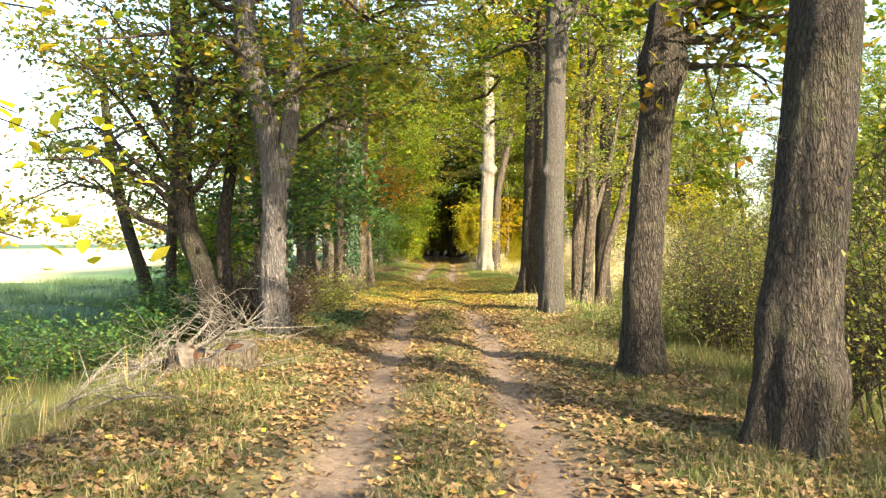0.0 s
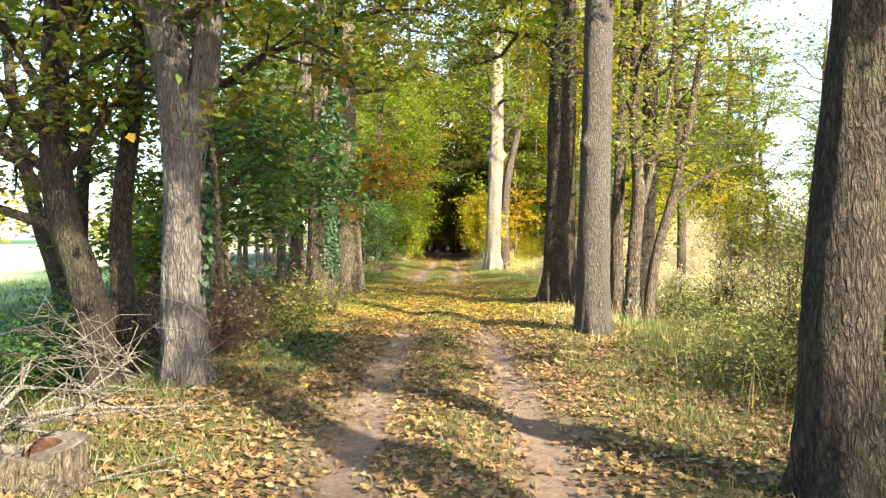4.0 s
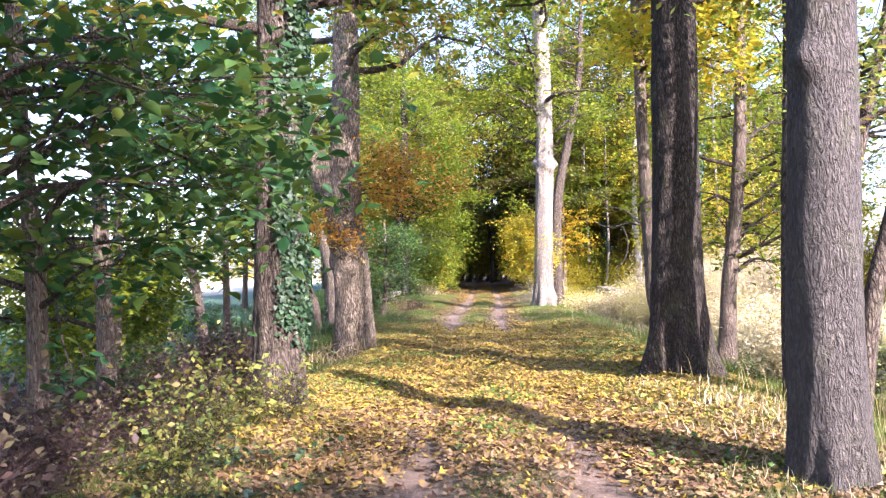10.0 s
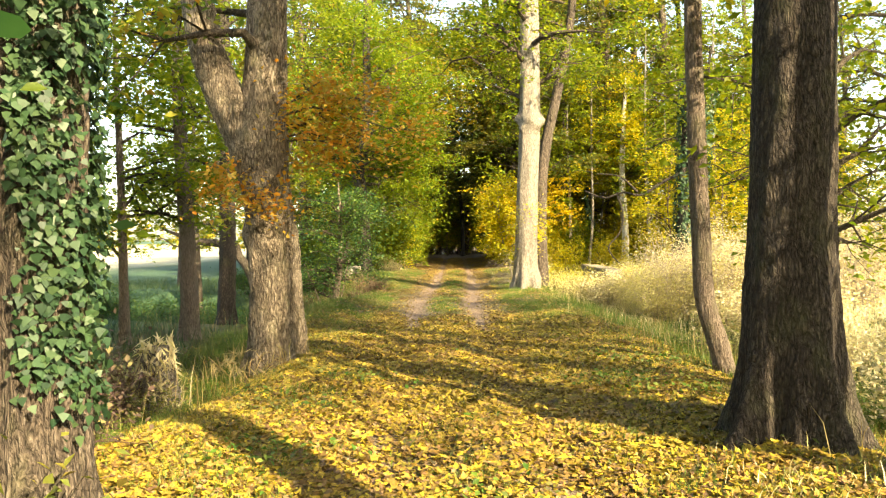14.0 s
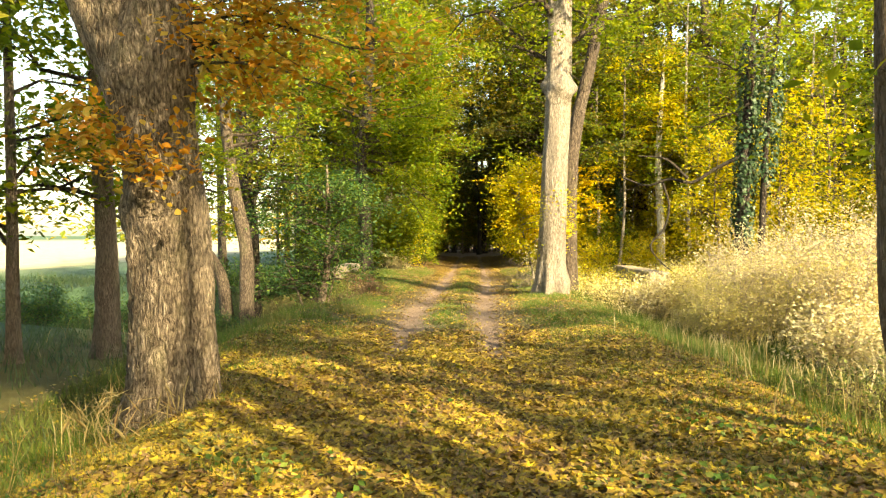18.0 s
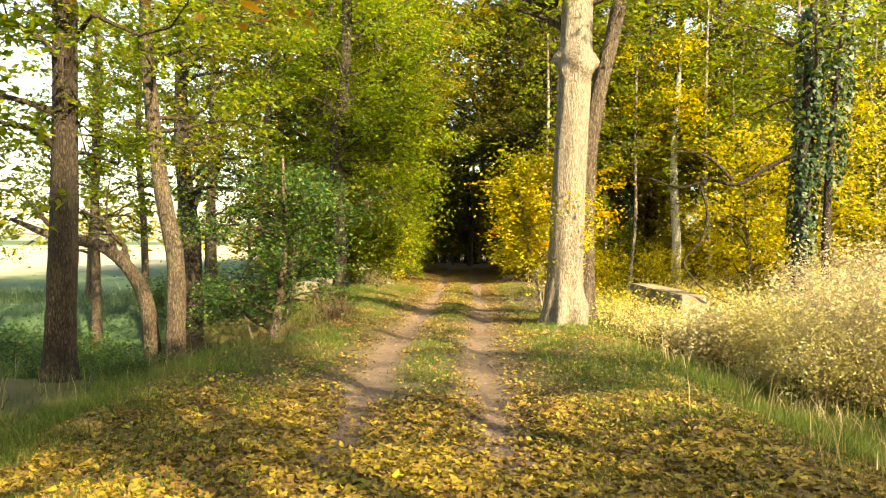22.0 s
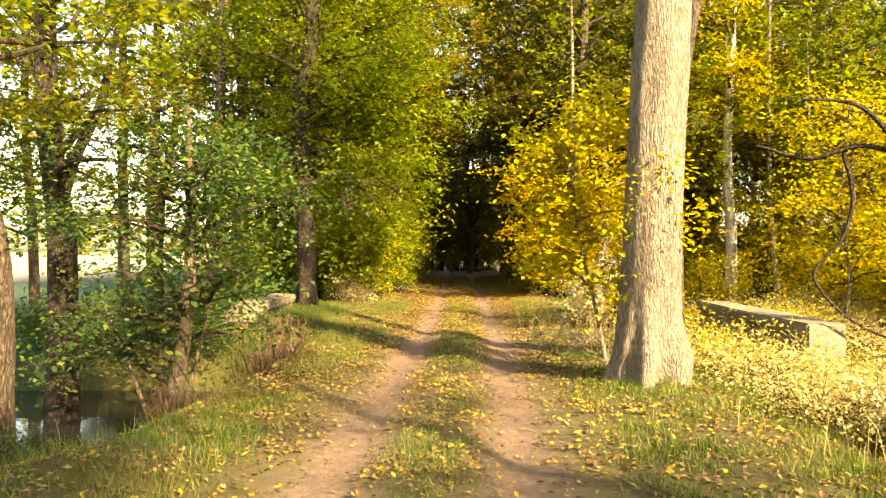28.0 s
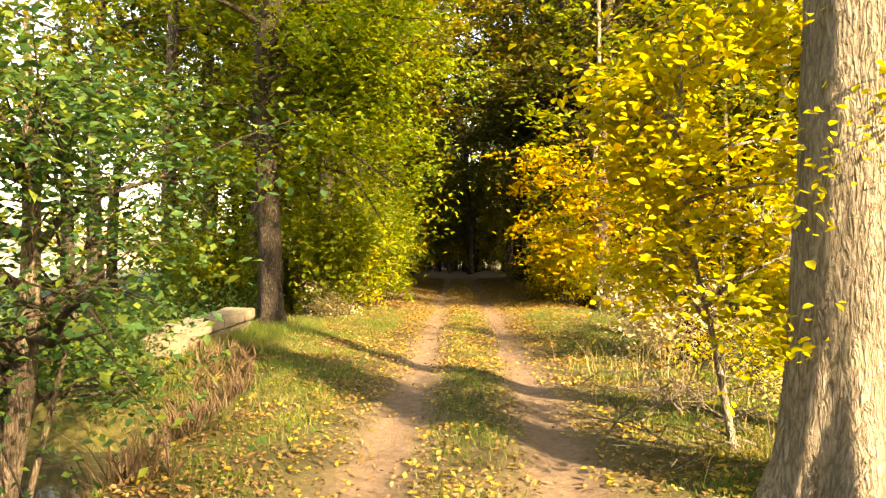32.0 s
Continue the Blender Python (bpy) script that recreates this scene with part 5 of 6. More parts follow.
y2 = shrub("maple_bush", "yellow-green bush hanging over the lane's edge", spot(-3.0, 49.8), 1.3, 3.4, 24, LEAF_LIME, 109, 10, 0.13, 8, 0.015, reach=0.7, group="golden undergrowth")
repeat(y2, [(-3.4, 53.0), (-3.2, 56.5), (-4.6, 51.5), (-5.6, 49.6), (3.2, 56.8), (-6.6, 51.0), (3.6, 61.0), (-3.6, 60.5), (-6.8, 22.6), (-7.6, 25.6), (-8.4, 28.4)], rng, 0.8, 1.2)
repeat(y2, [(-2.6, 52.4), (-2.5, 54.9)], rng, 0.85, 0.95)
repeat(y1, [(2.7, 54.6), (3.0, 56.8)], rng, 0.9, 1.05)
repeat(y2, [(-2.0, 86.0), (0.1, 87.2), (2.0, 86.4), (-0.9, 90), (1.2, 90.5)], rng, 1.5, 1.8)
repeat(y2, [(15.5, 33), (18, 29), (19, 24), (18.5, 18), (17, 36), (20, 12), (19, 6), (21, 33), (17.5, 32), (17.4, 38), (20, 27), (22, 21)], rng, 1.1, 1.6)


# ---- ivy ----
def trunk_of(top):
    return next(o for o in top.children if o.name.startswith("trunk"))


def ivy_sheet(parent, line, radius, z0, z1, count, seed, arc=(0, 6.28), size=0.085):
    rng = R(seed)
    z = rng.uniform(z0, z1, count)
    a = arc[0] + (arc[1] - arc[0]) * rng.uniform(0, 1, count)
    keep = (np.sin(a * 3 + z * 2.1) + np.sin(z * 5 - a * 2) + rng.normal(size=count) * 0.6) > -0.9
    keep &= z > z0 + 0.35 * (1 + np.sin(a * 4.3 + 1.0)) * rng.uniform(0.3, 1.2, count)
    z, a = z[keep], a[keep]
    p = np.array(line, float)
    cx, cy = np.interp(z, p[:, 2], p[:, 0]), np.interp(z, p[:, 2], p[:, 1])
    rr = radius + rng.uniform(0.0, 0.09, len(z))
    pts = np.stack([cx + rr * np.cos(a), cy + rr * np.sin(a), z], -1)
    n = len(pts)
    out = np.stack([np.cos(a), np.sin(a), 0.35 + 0 * a], -1) + rng.normal(size=(n, 3)) * 0.5
    out /= np.linalg.norm(out, axis=1)[:, None]
    t = np.array([0, 0, -1.0]) + rng.normal(size=(n, 3)) * 0.35
    t -= out * np.sum(t * out, axis=1)[:, None]
    t /= np.linalg.norm(t, axis=1)[:, None]
    b = np.cross(out, t)
    s = size * rng.uniform(0.45, 1.35, n)[:, None]
    v = np.stack([pts - t * s * 0.4, pts - t * s * 0.25 + b * s * 0.5, pts + t * s * 0.1 + b * s * 0.32, pts + t * s * 0.6, pts + t * s * 0.1 - b * s * 0.32, pts - t * s * 0.25 - b * s * 0.5], 1)
    base = np.arange(n)[:, None] * 6
    part("ivy", make_mesh("ivy", v, quads=np.concatenate([base + np.array([[0, 1, 2, 3]]), base + np.array([[0, 3, 4, 5]])]), mat=LEAF_IVY), trunk_of(parent), "glossy dark green ivy")


def named(label):
    return next(o for o in bpy.data.objects if o.get("label", "").startswith(label))


ivy_sheet(named("ivy-clad oak"), [(0, 0, 0), (0.02, 0, 2.2), (0.06, 0, 4), (0.1, 0, 7)], 0.27, 0.55, 7.0, 12500, 201, (-1.45, 1.7), 0.05)
ivy_sheet(named("oak forking"), [(0, 0, 0), (0, 0, 2.2)], 0.19, 0.7, 2.7, 1100, 202, (-0.4, 1.3), 0.06)
ivy_sheet(ivied, [(0, 0, 0), (0.02, 0, 2), (0.12, 0, 4.5), (0.3, 0, 8)], 0.22, 1.5, 7.0, 3600, 203)
ivy_sheet(column, [(0, 0, 0), (0.03, 0, 2), (-0.1, 0, 4.5)], 0.16, 0.1, 4.6, 2200, 206, size=0.1)
ivy_sheet(ivied, [(0.2, 0, 0), (0.3, 0, 2), (0.55, 0, 4.5), (0.9, 0, 8)], 0.34, 3.0, 6.6, 2600, 207)
ivy_sheet(named("clump of mottled"), [(0, 0, 0), (0.14, 0, 2.6)], 0.14, 0.0, 1.4, 160, 205, size=0.06)

# ---- rust-brown sprouts on the gnarled oak, yellow ones on the big oak ----
rng = R(301)
spots = [(-0.15 + 0.56 * math.cos(a), 0.5 * math.sin(a) - 0.1, 2.72 + 0.25 * math.sin(2.2 * a)) for a in np.linspace(2.7, 5.6, 12)] + [(-0.8, -0.4, 2.9), (-0.95, -0.3, 2.6)]
part("sprout_foliage", leaves("sprout_foliage", sprays(spots, 60, 0.3, rng, 0.8), 0.078, LEAF_RUST, rng, hang=0.5, fine=True), trunk_of(fork), "rust-brown leafy sprouts round the burr")
spots = []
for z, end in ((3.5, (1.0, 0.2, 3.8)), (3.7, (1.6, 0.3, 4.0)), (3.4, (1.3, -0.5, 3.3)), (3.5, (1.9, 0.6, 3.2)), (4.0, (0.9, 0.6, 4.4)), (3.8, (2.3, 0.2, 3.6))):
    pieces, s = limb_pieces((0.0, 0, z), end, 0.026, rng, 6, 0.5, 0.1)
    v, q = joined(pieces)
    part("branch", make_mesh("branch", v, quads=q, mat=TWIG, smooth=True), fork)
    spots += s
part("rust_foliage", leaves("rust_foliage", sprays(spots, 46, 0.4, rng, 0.5), 0.085, LEAF_RUST, rng, hang=0.5), fork, "rust-orange oak leaves")
spots = [(0.05 + 0.5 * math.cos(a), 0.5 * math.sin(a), 2.1 + 0.35 * math.sin(3 * a)) for a in np.linspace(3.0, 6.2, 9)] + [(-0.9, -0.5, 2.6), (-0.7, -0.3, 1.3), (-0.5, -0.4, 1.0), (-1.1, -0.4, 2.0), (-0.9, -0.5, 3.1)]
part("sprout_foliage", leaves("sprout_foliage", sprays(spots, 30, 0.2, rng, 0.8), 0.065, LEAF_YELLOW, rng, hang=0.5, fine=True), trunk_of(big), "yellow leafy sprouts on the trunk")

# ---- near bough with golden leaves at the start of the lane ----
tree("maple_tree", "maple whose golden leaves hang beside the lane", gz(-4.6, 3.2), [(0, 0, 0), (0.1, 0.1, 1.5), (0.1, 0.3, 3), (0, 0.3, 6)], 0.1,
     [(1.8, (2.0, 1.3, 1.5)), (2.0, (2.2, 1.7, 2.0)), (2.4, (2.3, 1.5, 2.7)), (2.8, (2.3, 1.9, 3.4)), (1.6, (1.5, 1.7, 1.3))] + limbs_round(R(43), 8, 2.5, 5.8, 2.0), LEAF_YELLOW, BARK_THIN, 43, seg=20, per=10, size=0.12, fine=True)


# ---- stump, dead boughs and the broken stub ----
def stump(base):
    top = thing("tree_stump", base, "wide old hollow stump, grey rim round rotten red wood", "stump")
    rng = R(401)
    seg = 72
    th = np.linspace(0, 2 * np.pi, seg, endpoint=False)
    lobes = 1 + 0.13 * np.sin(3 * th + 0.6) + 0.08 * np.sin(5 * th + 2.0) + 0.05 * np.sin(9 * th) + 0.012 * rng.normal(size=seg)
    high = 0.24 + 0.04 * np.sin(2 * th + 1.0) + 0.03 * np.sin(5 * th) + 0.014 * rng.normal(size=seg)
    high -= 0.13 * np.exp(-((th - 4.4) / 0.22) ** 2) + 0.1 * np.exp(-((th - 1.6) / 0.2) ** 2)
    inner = 0.55 + 0.12 * np.sin(4 * th + 1.5) + 0.06 * np.sin(11 * th)

    def ring(r, z):
        return np.stack([0.44 * r * np.cos(th), 0.4 * r * np.sin(th), z + 0 * th], -1)

    def skin(rings):
        v = np.concatenate(rings)
        i, k = np.meshgrid(np.arange(len(rings) - 1), np.arange(seg), indexing="ij")
        return v, np.stack([i * seg + k, i * seg + (k + 1) % seg, (i + 1) * seg + (k + 1) % seg, (i + 1) * seg + k], -1).reshape(-1, 4)

    v, q = skin([ring(lobes * 1.2, -0.12), ring(lobes * 1.05, 0.05), ring(lobes * 0.97, high * 0.5), ring(lobes, high * 0.93), ring(lobes * 0.97, high)])
    bole = part("bole", make_mesh("bole", v, quads=q, mat=BARK_OAK, smooth=True), top)
    v, q = skin([ring(lobes * 0.97, high), ring(lobes * 0.85, high + 0.006 + 0.008 * rng.normal(size=seg)), ring(lobes * 0.5 * (1 + inner) * 0.95, high - 0.01 + 0.01 * rng.normal(size=seg)), ring(lobes * inner, high - 0.02)])
    part("cut_face", make_mesh("cut_face", v, quads=q, mat=CUTWOOD, smooth=True), top, "grey weathered cut rim")
    v, q = skin([ring(lobes * inner, high - 0.02), ring(lobes * inner * 0.85, high * 0.5 + 0.02 * rng.normal(size=seg)), ring(lobes * inner * 0.5, 0.07 + 0.02 * rng.normal(size=seg)), ring(lobes * 0.02, 0.08)])
    part("rotten_heart", make_mesh("rotten_heart", v, quads=q, mat=ROTWOOD), top, "crumbling red-brown rotten wood")
    for k, a in enumerate((-0.5, 0.9, 3.0, 4.1)):
        x, y = 0.44 * math.cos(a), 0.4 * math.sin(a)
        v, q = tube(curve_points([(0.8 * x, 0.8 * y, 0.1), (1.25 * x, 1.25 * y, 0.02), (1.55 * x, 1.6 * y, -0.12)], 9), np.linspace(0.08, 0.03, 9), 14, 0.2, None, 420 + k)
        part("root", make_mesh("root", v, quads=q, mat=BARK_OAK, smooth=True), bole)
    return top


stump(on_ground(-2.5, 8.75, -0.07))
rng = R(402)


def dead_bough(at, yaw, length, r, seed, lift):
    rg = R(seed)
    top = thing("dead_branch", at, "bleached dead branch with forked twigs lying on the bank", "branch", "dead branches on the bank")
    pc, _ = limb_pieces((0, 0, 0.02), (length * math.cos(yaw), length * math.sin(yaw), lift), r, rg, 7, 0.55, 0.12, 6)
    for k, (v, q) in enumerate(pc):
        part("twig" if k else "wood", make_mesh("twig", v, quads=q, mat=DEADWOOD, smooth=True), top)


for k in range(11):
    x, y = -2.7 - abs(rng.normal()) * 0.7, rng.uniform(9.3, 12.0)
    dead_bough(on_ground(x, y, 0.04), rng.uniform(0, 6.28), rng.uniform(0.7, 1.5), rng.uniform(0.006, 0.014), 500 + k, rng.uniform(0.06, 0.4))
for k in range(4):
    dead_bough(on_ground(-2.7 - 0.25 * k, 8.9 + 0.3 * k, 0.16), rng.uniform(-0.2, 0.5), rng.uniform(1.2, 1.9), 0.026, 530 + k, rng.uniform(0.1, 0.4))
for k in range(7):
    a = rng.uniform(2.0, 6.0)
    dead_bough(on_ground(-2.55 + 0.35 * math.cos(a), 11.75 + 0.35 * math.sin(a), 0.1), a, rng.uniform(0.5, 1.2), 0.01, 540 + k, rng.uniform(0.3, 0.7))

for k in range(7):
    x, y, yaw = -3.7 + 0.18 * rng.normal(), 7.9 + 0.35 * k * 0.5, 0.95 + 0.25 * rng.normal()
    dead_bough(on_ground(x, y, 0.06), yaw, rng.uniform(1.6, 2.5), rng.uniform(0.018, 0.034), 590 + k, rng.uniform(0.1, 0.4))

for k in range(8):
    dead_bough(on_ground(-3.6 + 0.35 * rng.normal(), 5.9 + 0.25 * k, 0.05), 0.7 + 0.5 * rng.normal(), rng.uniform(0.9, 1.7), rng.uniform(0.01, 0.02), 610 + k, rng.uniform(0.05, 0.3))

stub = thing("broken_stub", on_ground(-3.55, 23.6, -0.12), "broken stub wrapped in pale dry stalks", "stub")
v, q = tube(curve_points([(0, 0, 0), (0.02, 0, 0.5), (-0.02, 0, 1.0)], 12), np.linspace(0.24, 0.13, 12), 22, 0.2, (0.4, 0.15, 4), 410)
part("wood", make_mesh("wood", v, quads=q, mat=DEADWOOD, smooth=True), stub)
rng = R(411)
a, z = rng.uniform(0, 6.28, 520), rng.uniform(0.02, 1.08, 520)
part("straw_wrap", leaves("straw_wrap", np.stack([(0.29 - 0.12 * z) * np.cos(a), (0.29 - 0.12 * z) * np.sin(a), z], -1), 0.2, STRAW, rng, flat=0.0, wide=0.16, hang=2.5), stub, "dry straw-coloured stalks")


a, u = rng.uniform(0, 6.28, 320), rng.uniform(0, 1, 320)
part("stalk_fringe", leaves("stalk_fringe", np.stack([(0.46 + 0.5 * u) * np.cos(a), (0.44 + 0.5 * u) * np.sin(a), 0.12 + 0.42 * rng.uniform(0, 1, 320) * (1 - u)], -1), 0.34, LEAF_SEDGE, rng, flat=0.0, wide=0.025, hang=1.6), fork, "dry upright stalks round the foot")
bush = named("many-stemmed dark green")
a, z, u = rng.uniform(0, 6.28, 420), rng.uniform(-0.05, 0.8, 420), rng.uniform(0.5, 1, 420)
part("stalk_fringe", leaves("stalk_fringe", np.stack([(0.24 - 0.12 * z) * u * np.cos(a) - 0.05 * z, (0.24 - 0.12 * z) * u * np.sin(a), z], -1), 0.24, LEAF_STALK, rng, flat=0.0, wide=0.1, hang=3.0), bush, "shaggy brown dead stalks round the foot")
for x, y in ((-2.6, 39.4), (-2.8, 40.8), (-2.5, 38.2), (-3.1, 38.0), (-3.3, 39.8), (-3.2, 41.6), (-3.6, 40.7), (-3.5, 37.2), (-3.0, 42.6), (-3.7, 42.2), (-2.9, 36.8), (-3.9, 39.4)):
    tuft = thing("sedge_tuft", spot(x, y), "brown withered sedge tuft on the stream bank", "grass tuft", "sedge tufts")
    m = 150
    h, w0, lean, a = rng.uniform(0.15, 0.42, m), 0.005, rng.uniform(0.05, 0.45, m), rng.uniform(0, 6.28, m)
    foot = np.stack([0.12 * rng.normal(size=m), 0.12 * rng.normal(size=m), 0 * a - 0.02], -1)
    tip = foot + np.stack([lean * np.cos(a), lean * np.sin(a), h], -1)
    mid = foot * 0.45 + tip * 0.55 + np.array([0, 0, 0.06])
    side = np.stack([-np.sin(a), np.cos(a), 0 * a], -1) * w0
    v = np.stack([foot - side, foot + side, mid + side, tip, mid - side], 1)
    base = np.arange(m)[:, None] * 5
    part("blade_mass", make_mesh("blade_mass", v, tris=base + np.array([[4, 2, 3]]), quads=base + np.array([[0, 1, 2, 4]]), mat=LEAF_STALK), tuft)
rotten = thing("rotten_stub", on_ground(2.75, 43.5, -0.06), "dark leaning rotten stub among dead twigs", "stub")
v, q = tube(curve_points([(0, 0, 0), (0.08, 0, 0.4), (0.22, 0, 0.85), (0.34, 0, 1.25)], 22), np.linspace(0.2, 0.12, 22), 26, 0.35, (0.4, 0.2, 4), 412)
part("wood", make_mesh("wood", v, quads=q, mat=BARK_DARK, smooth=True), rotten)
v, q = tube(curve_points([(-0.9, -0.3, 0.75), (-0.45, -0.2, 1.1), (-0.15, 0, 1.75), (0.05, 0.1, 2.2)], 12), np.linspace(0.05, 0.02, 12), 9, 0.1, None, 413)
part("snag", make_mesh("snag", v, quads=q, mat=DEADWOOD, smooth=True), rotten, "bleached snag leaning across")
for k in range(16):
    dead_bough(on_ground(1.75 + 0.35 * rng.normal(), 39.9 + 0.8 * rng.normal(), 0.03), rng.uniform(0, 6.28), rng.uniform(0.5, 1.2), rng.uniform(0.007, 0.015), 560 + k, rng.uniform(0.05, 0.45))
for k in range(6):
    dead_bough(on_ground(2.5 + 0.4 * rng.normal(), 43.2 + 0.5 * rng.normal(), 0.03), rng.uniform(0, 6.28), rng.uniform(0.8, 1.5), 0.013, 580 + k, rng.uniform(0.2, 0.8))


# ---- the little bridge ----
def block_mesh(sx, sy, sz, seed, chip=0.004):
    bm = bmesh.new()
    bmesh.ops.create_cube(bm, size=1)
    bmesh.ops.scale(bm, vec=(sx, sy, sz), verts=bm.verts)
    bmesh.ops.bevel(bm, geom=list(bm.edges), offset=0.025, segments=2, affect="EDGES")
    rg = R(seed)
    for vert in bm.verts:
        vert.co += Vector(rg.normal(size=3) * chip)
    me = bpy.data.meshes.new("stone_block")
    bm.to_mesh(me)
    bm.free()
    return me


def parapet(name, label, x, wide, y0, y1, top, foot, length, mat, seed):
    root = thing(name, (x, y0, foot), label, "parapet")
    rg = R(seed)
    course = 0.42
    rows = max(1, round((top - 0.2 - foot) / course))
    ch = (top - 0.2 - foot) / rows
    for rw in range(rows):
        y = y0 + (0.0 if rw % 2 == 0 else -length * 0.0)
        k = 0
        while y < y1 - 0.05:
            ln = min(length * rg.uniform(0.75, 1.25) * (0.6 if (rw % 2 and k == 0) else 1), y1 - y)
            me = block_mesh(wide - 0.06, ln - 0.015, ch - 0.012, seed + rw * 31 + k, 0.004)
            me.materials.append(mat)
            o = part("stone", me, root)
            o.location = (rg.normal() * 0.006, y + ln / 2 - y0, ch * (rw + 0.5))
            y += ln
            k += 1
    y, k = y0 - 0.05, 0
    while y < y1:
        ln = min(1.3 * rg.uniform(0.85, 1.15), y1 + 0.05 - y)
        me = block_mesh(wide + 0.06, ln - 0.02, 0.2, seed + 900 + k)
        me.materials.append(mat)
        o = part("coping_stone", me, root)
        o.location = (0, y + ln / 2 - y0, top - 0.1 - foot)
        o.rotation_euler = (rg.normal() * 0.008, rg.normal() * 0.01, 0)
        y += ln
        k += 1
    return root


parapet("bridge_parapet", "low pale stone bridge parapet in the grass", -4.4, 0.5, 44.2, 47.4, 0.47, -1.5, 0.9, STONE, 600)
parapet("bridge_parapet", "mossy dark stone bridge parapet with pale end blocks", 5.25, 0.55, 40.9, 45.6, 0.5, -1.0, 0.7, STONE_DARK, 650)
me = block_mesh(0.58, 0.5, 0.72, 690)
me.materials.append(STONE)
o = part("end_stone", me, named("mossy dark stone"))
o.location = (0.0, -0.25, 1.14)
me = block_mesh(0.62, 0.52, 0.3, 691)
me.materials.append(STONE)
o = part("end_stone", me, named("mossy dark stone"))
o.location = (0.02, -0.25, 0.62)
me = block_mesh(0.55, 0.45, 0.34, 692)
me.materials.append(STONE)
o = part("end_stone", me, named("low pale stone"))
o.location = (-0.08, -0.22, 1.68)


# ---- fallen leaves and grass ----
def scatter(n, x0, x1, y0, y1, density, rng):
    x, y = rng.uniform(x0, x1, n), rng.uniform(y0, y1, n)
    keep = rng.uniform(0, 1, n) < density(x, y)
    return x[keep], y[keep]


def litter_density(x, y):
    d = np.abs(x - lane_x(y))
    rut = np.exp(-((d - 0.66) / 0.25) ** 2)
    cover = 0.74 - 0.02 * smooth(14, 18, y) + 0.35 * smooth(17, 22, y) * (1 - smooth(28, 32, y))
    base = cover * (1 - rut * (0.95 - 0.74 * smooth(16.5, 20, y) * (1 - smooth(27, 30, y))))
    base = base * (0.55 + 0.45 * (wave(x, y, 1.3, 0.7) * 0.5 + 0.5) + 0.25 * wave(x, y, 3.1, 2.0) + 0.22 * wave(x, y, 7.3, 0.9))
    base = base * (1 - smooth(29, 32, y) * 0.55 * smooth(-0.25, 0.35, wave(x, y, 1.9, 1.2) + 0.5 * wave(x, y, 5.3, 0.4)))
    return base * (1 - 0.75 * smooth(2.8, 5.0, d)) * (1 - smooth(30, 33, y) * (1 - smooth(38, 46, y)) * (0.5 - 0.3 * smooth(0.9, 1.8, lane_x(y) - x) * smooth(35, 37, y)))


rng = R(700)
x, y = scatter(360000, -5.5, 5.5, -1, 30, litter_density, rng)
x2, y2 = scatter(580000, -5.0, 5.0, 30, 74, litter_density, rng)
x3, y3 = scatter(230000, -4.5, 4.5, 16.5, 31, litter_density, rng)
x, y = np.concatenate([x, x2, x3]), np.concatenate([y, y2, y3])
pts = np.stack([x, y, height(x, y) + rng.uniform(0.006, 0.035, len(x))], -1)
dull = rng.uniform(0, 1, len(x)) < 0.3 + 0.65 * (1 - smooth(15, 21, y)) + 0.25 * smooth(29, 33, y) + 0.2 * smooth(0.9, 1.6, lane_x(y) - x) * smooth(33, 36, y)
bed = ~dull & (rng.uniform(0, 1, len(x)) > smooth(26, 32, y)) & (rng.uniform(0, 1, len(x)) < smooth(12, 19, y))
big_dull = dull & (y < 19) & (np.abs(x) < 3.4) & (rng.uniform(0, 1, len(x)) < 0.75)
tagged(new("fallen_leaves", lobed_leaves("fallen_leaves", pts[big_dull], 0.062, LITTER_BROWN, rng, 1.5)), "curled tan and brown maple leaves over the verges", "fallen leaves", kind="stuff")
tagged(new("fallen_leaves", leaves("fallen_leaves", pts[dull & ~big_dull], 0.046, LITTER_BROWN, rng, flat=1.0, wide=0.62)), "dull brown fallen leaves strewn over the lane", "fallen leaves", kind="stuff")
tagged(new("fallen_leaves", lobed_leaves("fallen_leaves", pts[bed], 0.064, LITTER, rng, 1.4)), "thick bed of mustard-yellow and brown maple leaves", "fallen leaves", kind="stuff")
tagged(new("fallen_leaves", leaves("fallen_leaves", pts[~dull & ~bed], 0.052, LITTER, rng, flat=1.0, wide=0.62)), "yellow and rust fallen leaves strewn over the lane", "fallen leaves", kind="stuff")


def ivy_density(x, y):
    d = lane_x(y) - x
    strip = smooth(1.25, 1.6, d) * (1 - smooth(2.3, 2.9, d)) * smooth(10.5, 12.5, y) * (1 - smooth(16.5, 18.5, y))
    return strip * smooth(-0.1, 0.5, wave(x, y, 2.4, 0.8) + 0.4 * wave(x, y, 6.1, 1.9))


def herb_density(x, y):
    patch = smooth(0.35, 0.75, wave(x, y, 1.7, 3.1) + 0.35 * wave(x, y, 5.7, 0.2)) * smooth(15.5, 17.5, y) * (1 - smooth(24, 26, y))
    return patch * (1 - np.exp(-((np.abs(x - lane_x(y)) - 0.66) / 0.2) ** 2))


x, y = scatter(8000, -3.4, -0.9, 10, 19, ivy_density, rng)
tagged(new("ground_ivy", leaves("ground_ivy", np.stack([x, y, height(x, y) + rng.uniform(0.02, 0.13, len(x))], -1), 0.06, LEAF_IVY, rng, flat=0.7, wide=0.85, fine=True)), "dark green ivy creeping over the verge", "ground cover", kind="stuff")
x, y = scatter(13000, -2.6, 2.6, 15, 26, herb_density, rng)
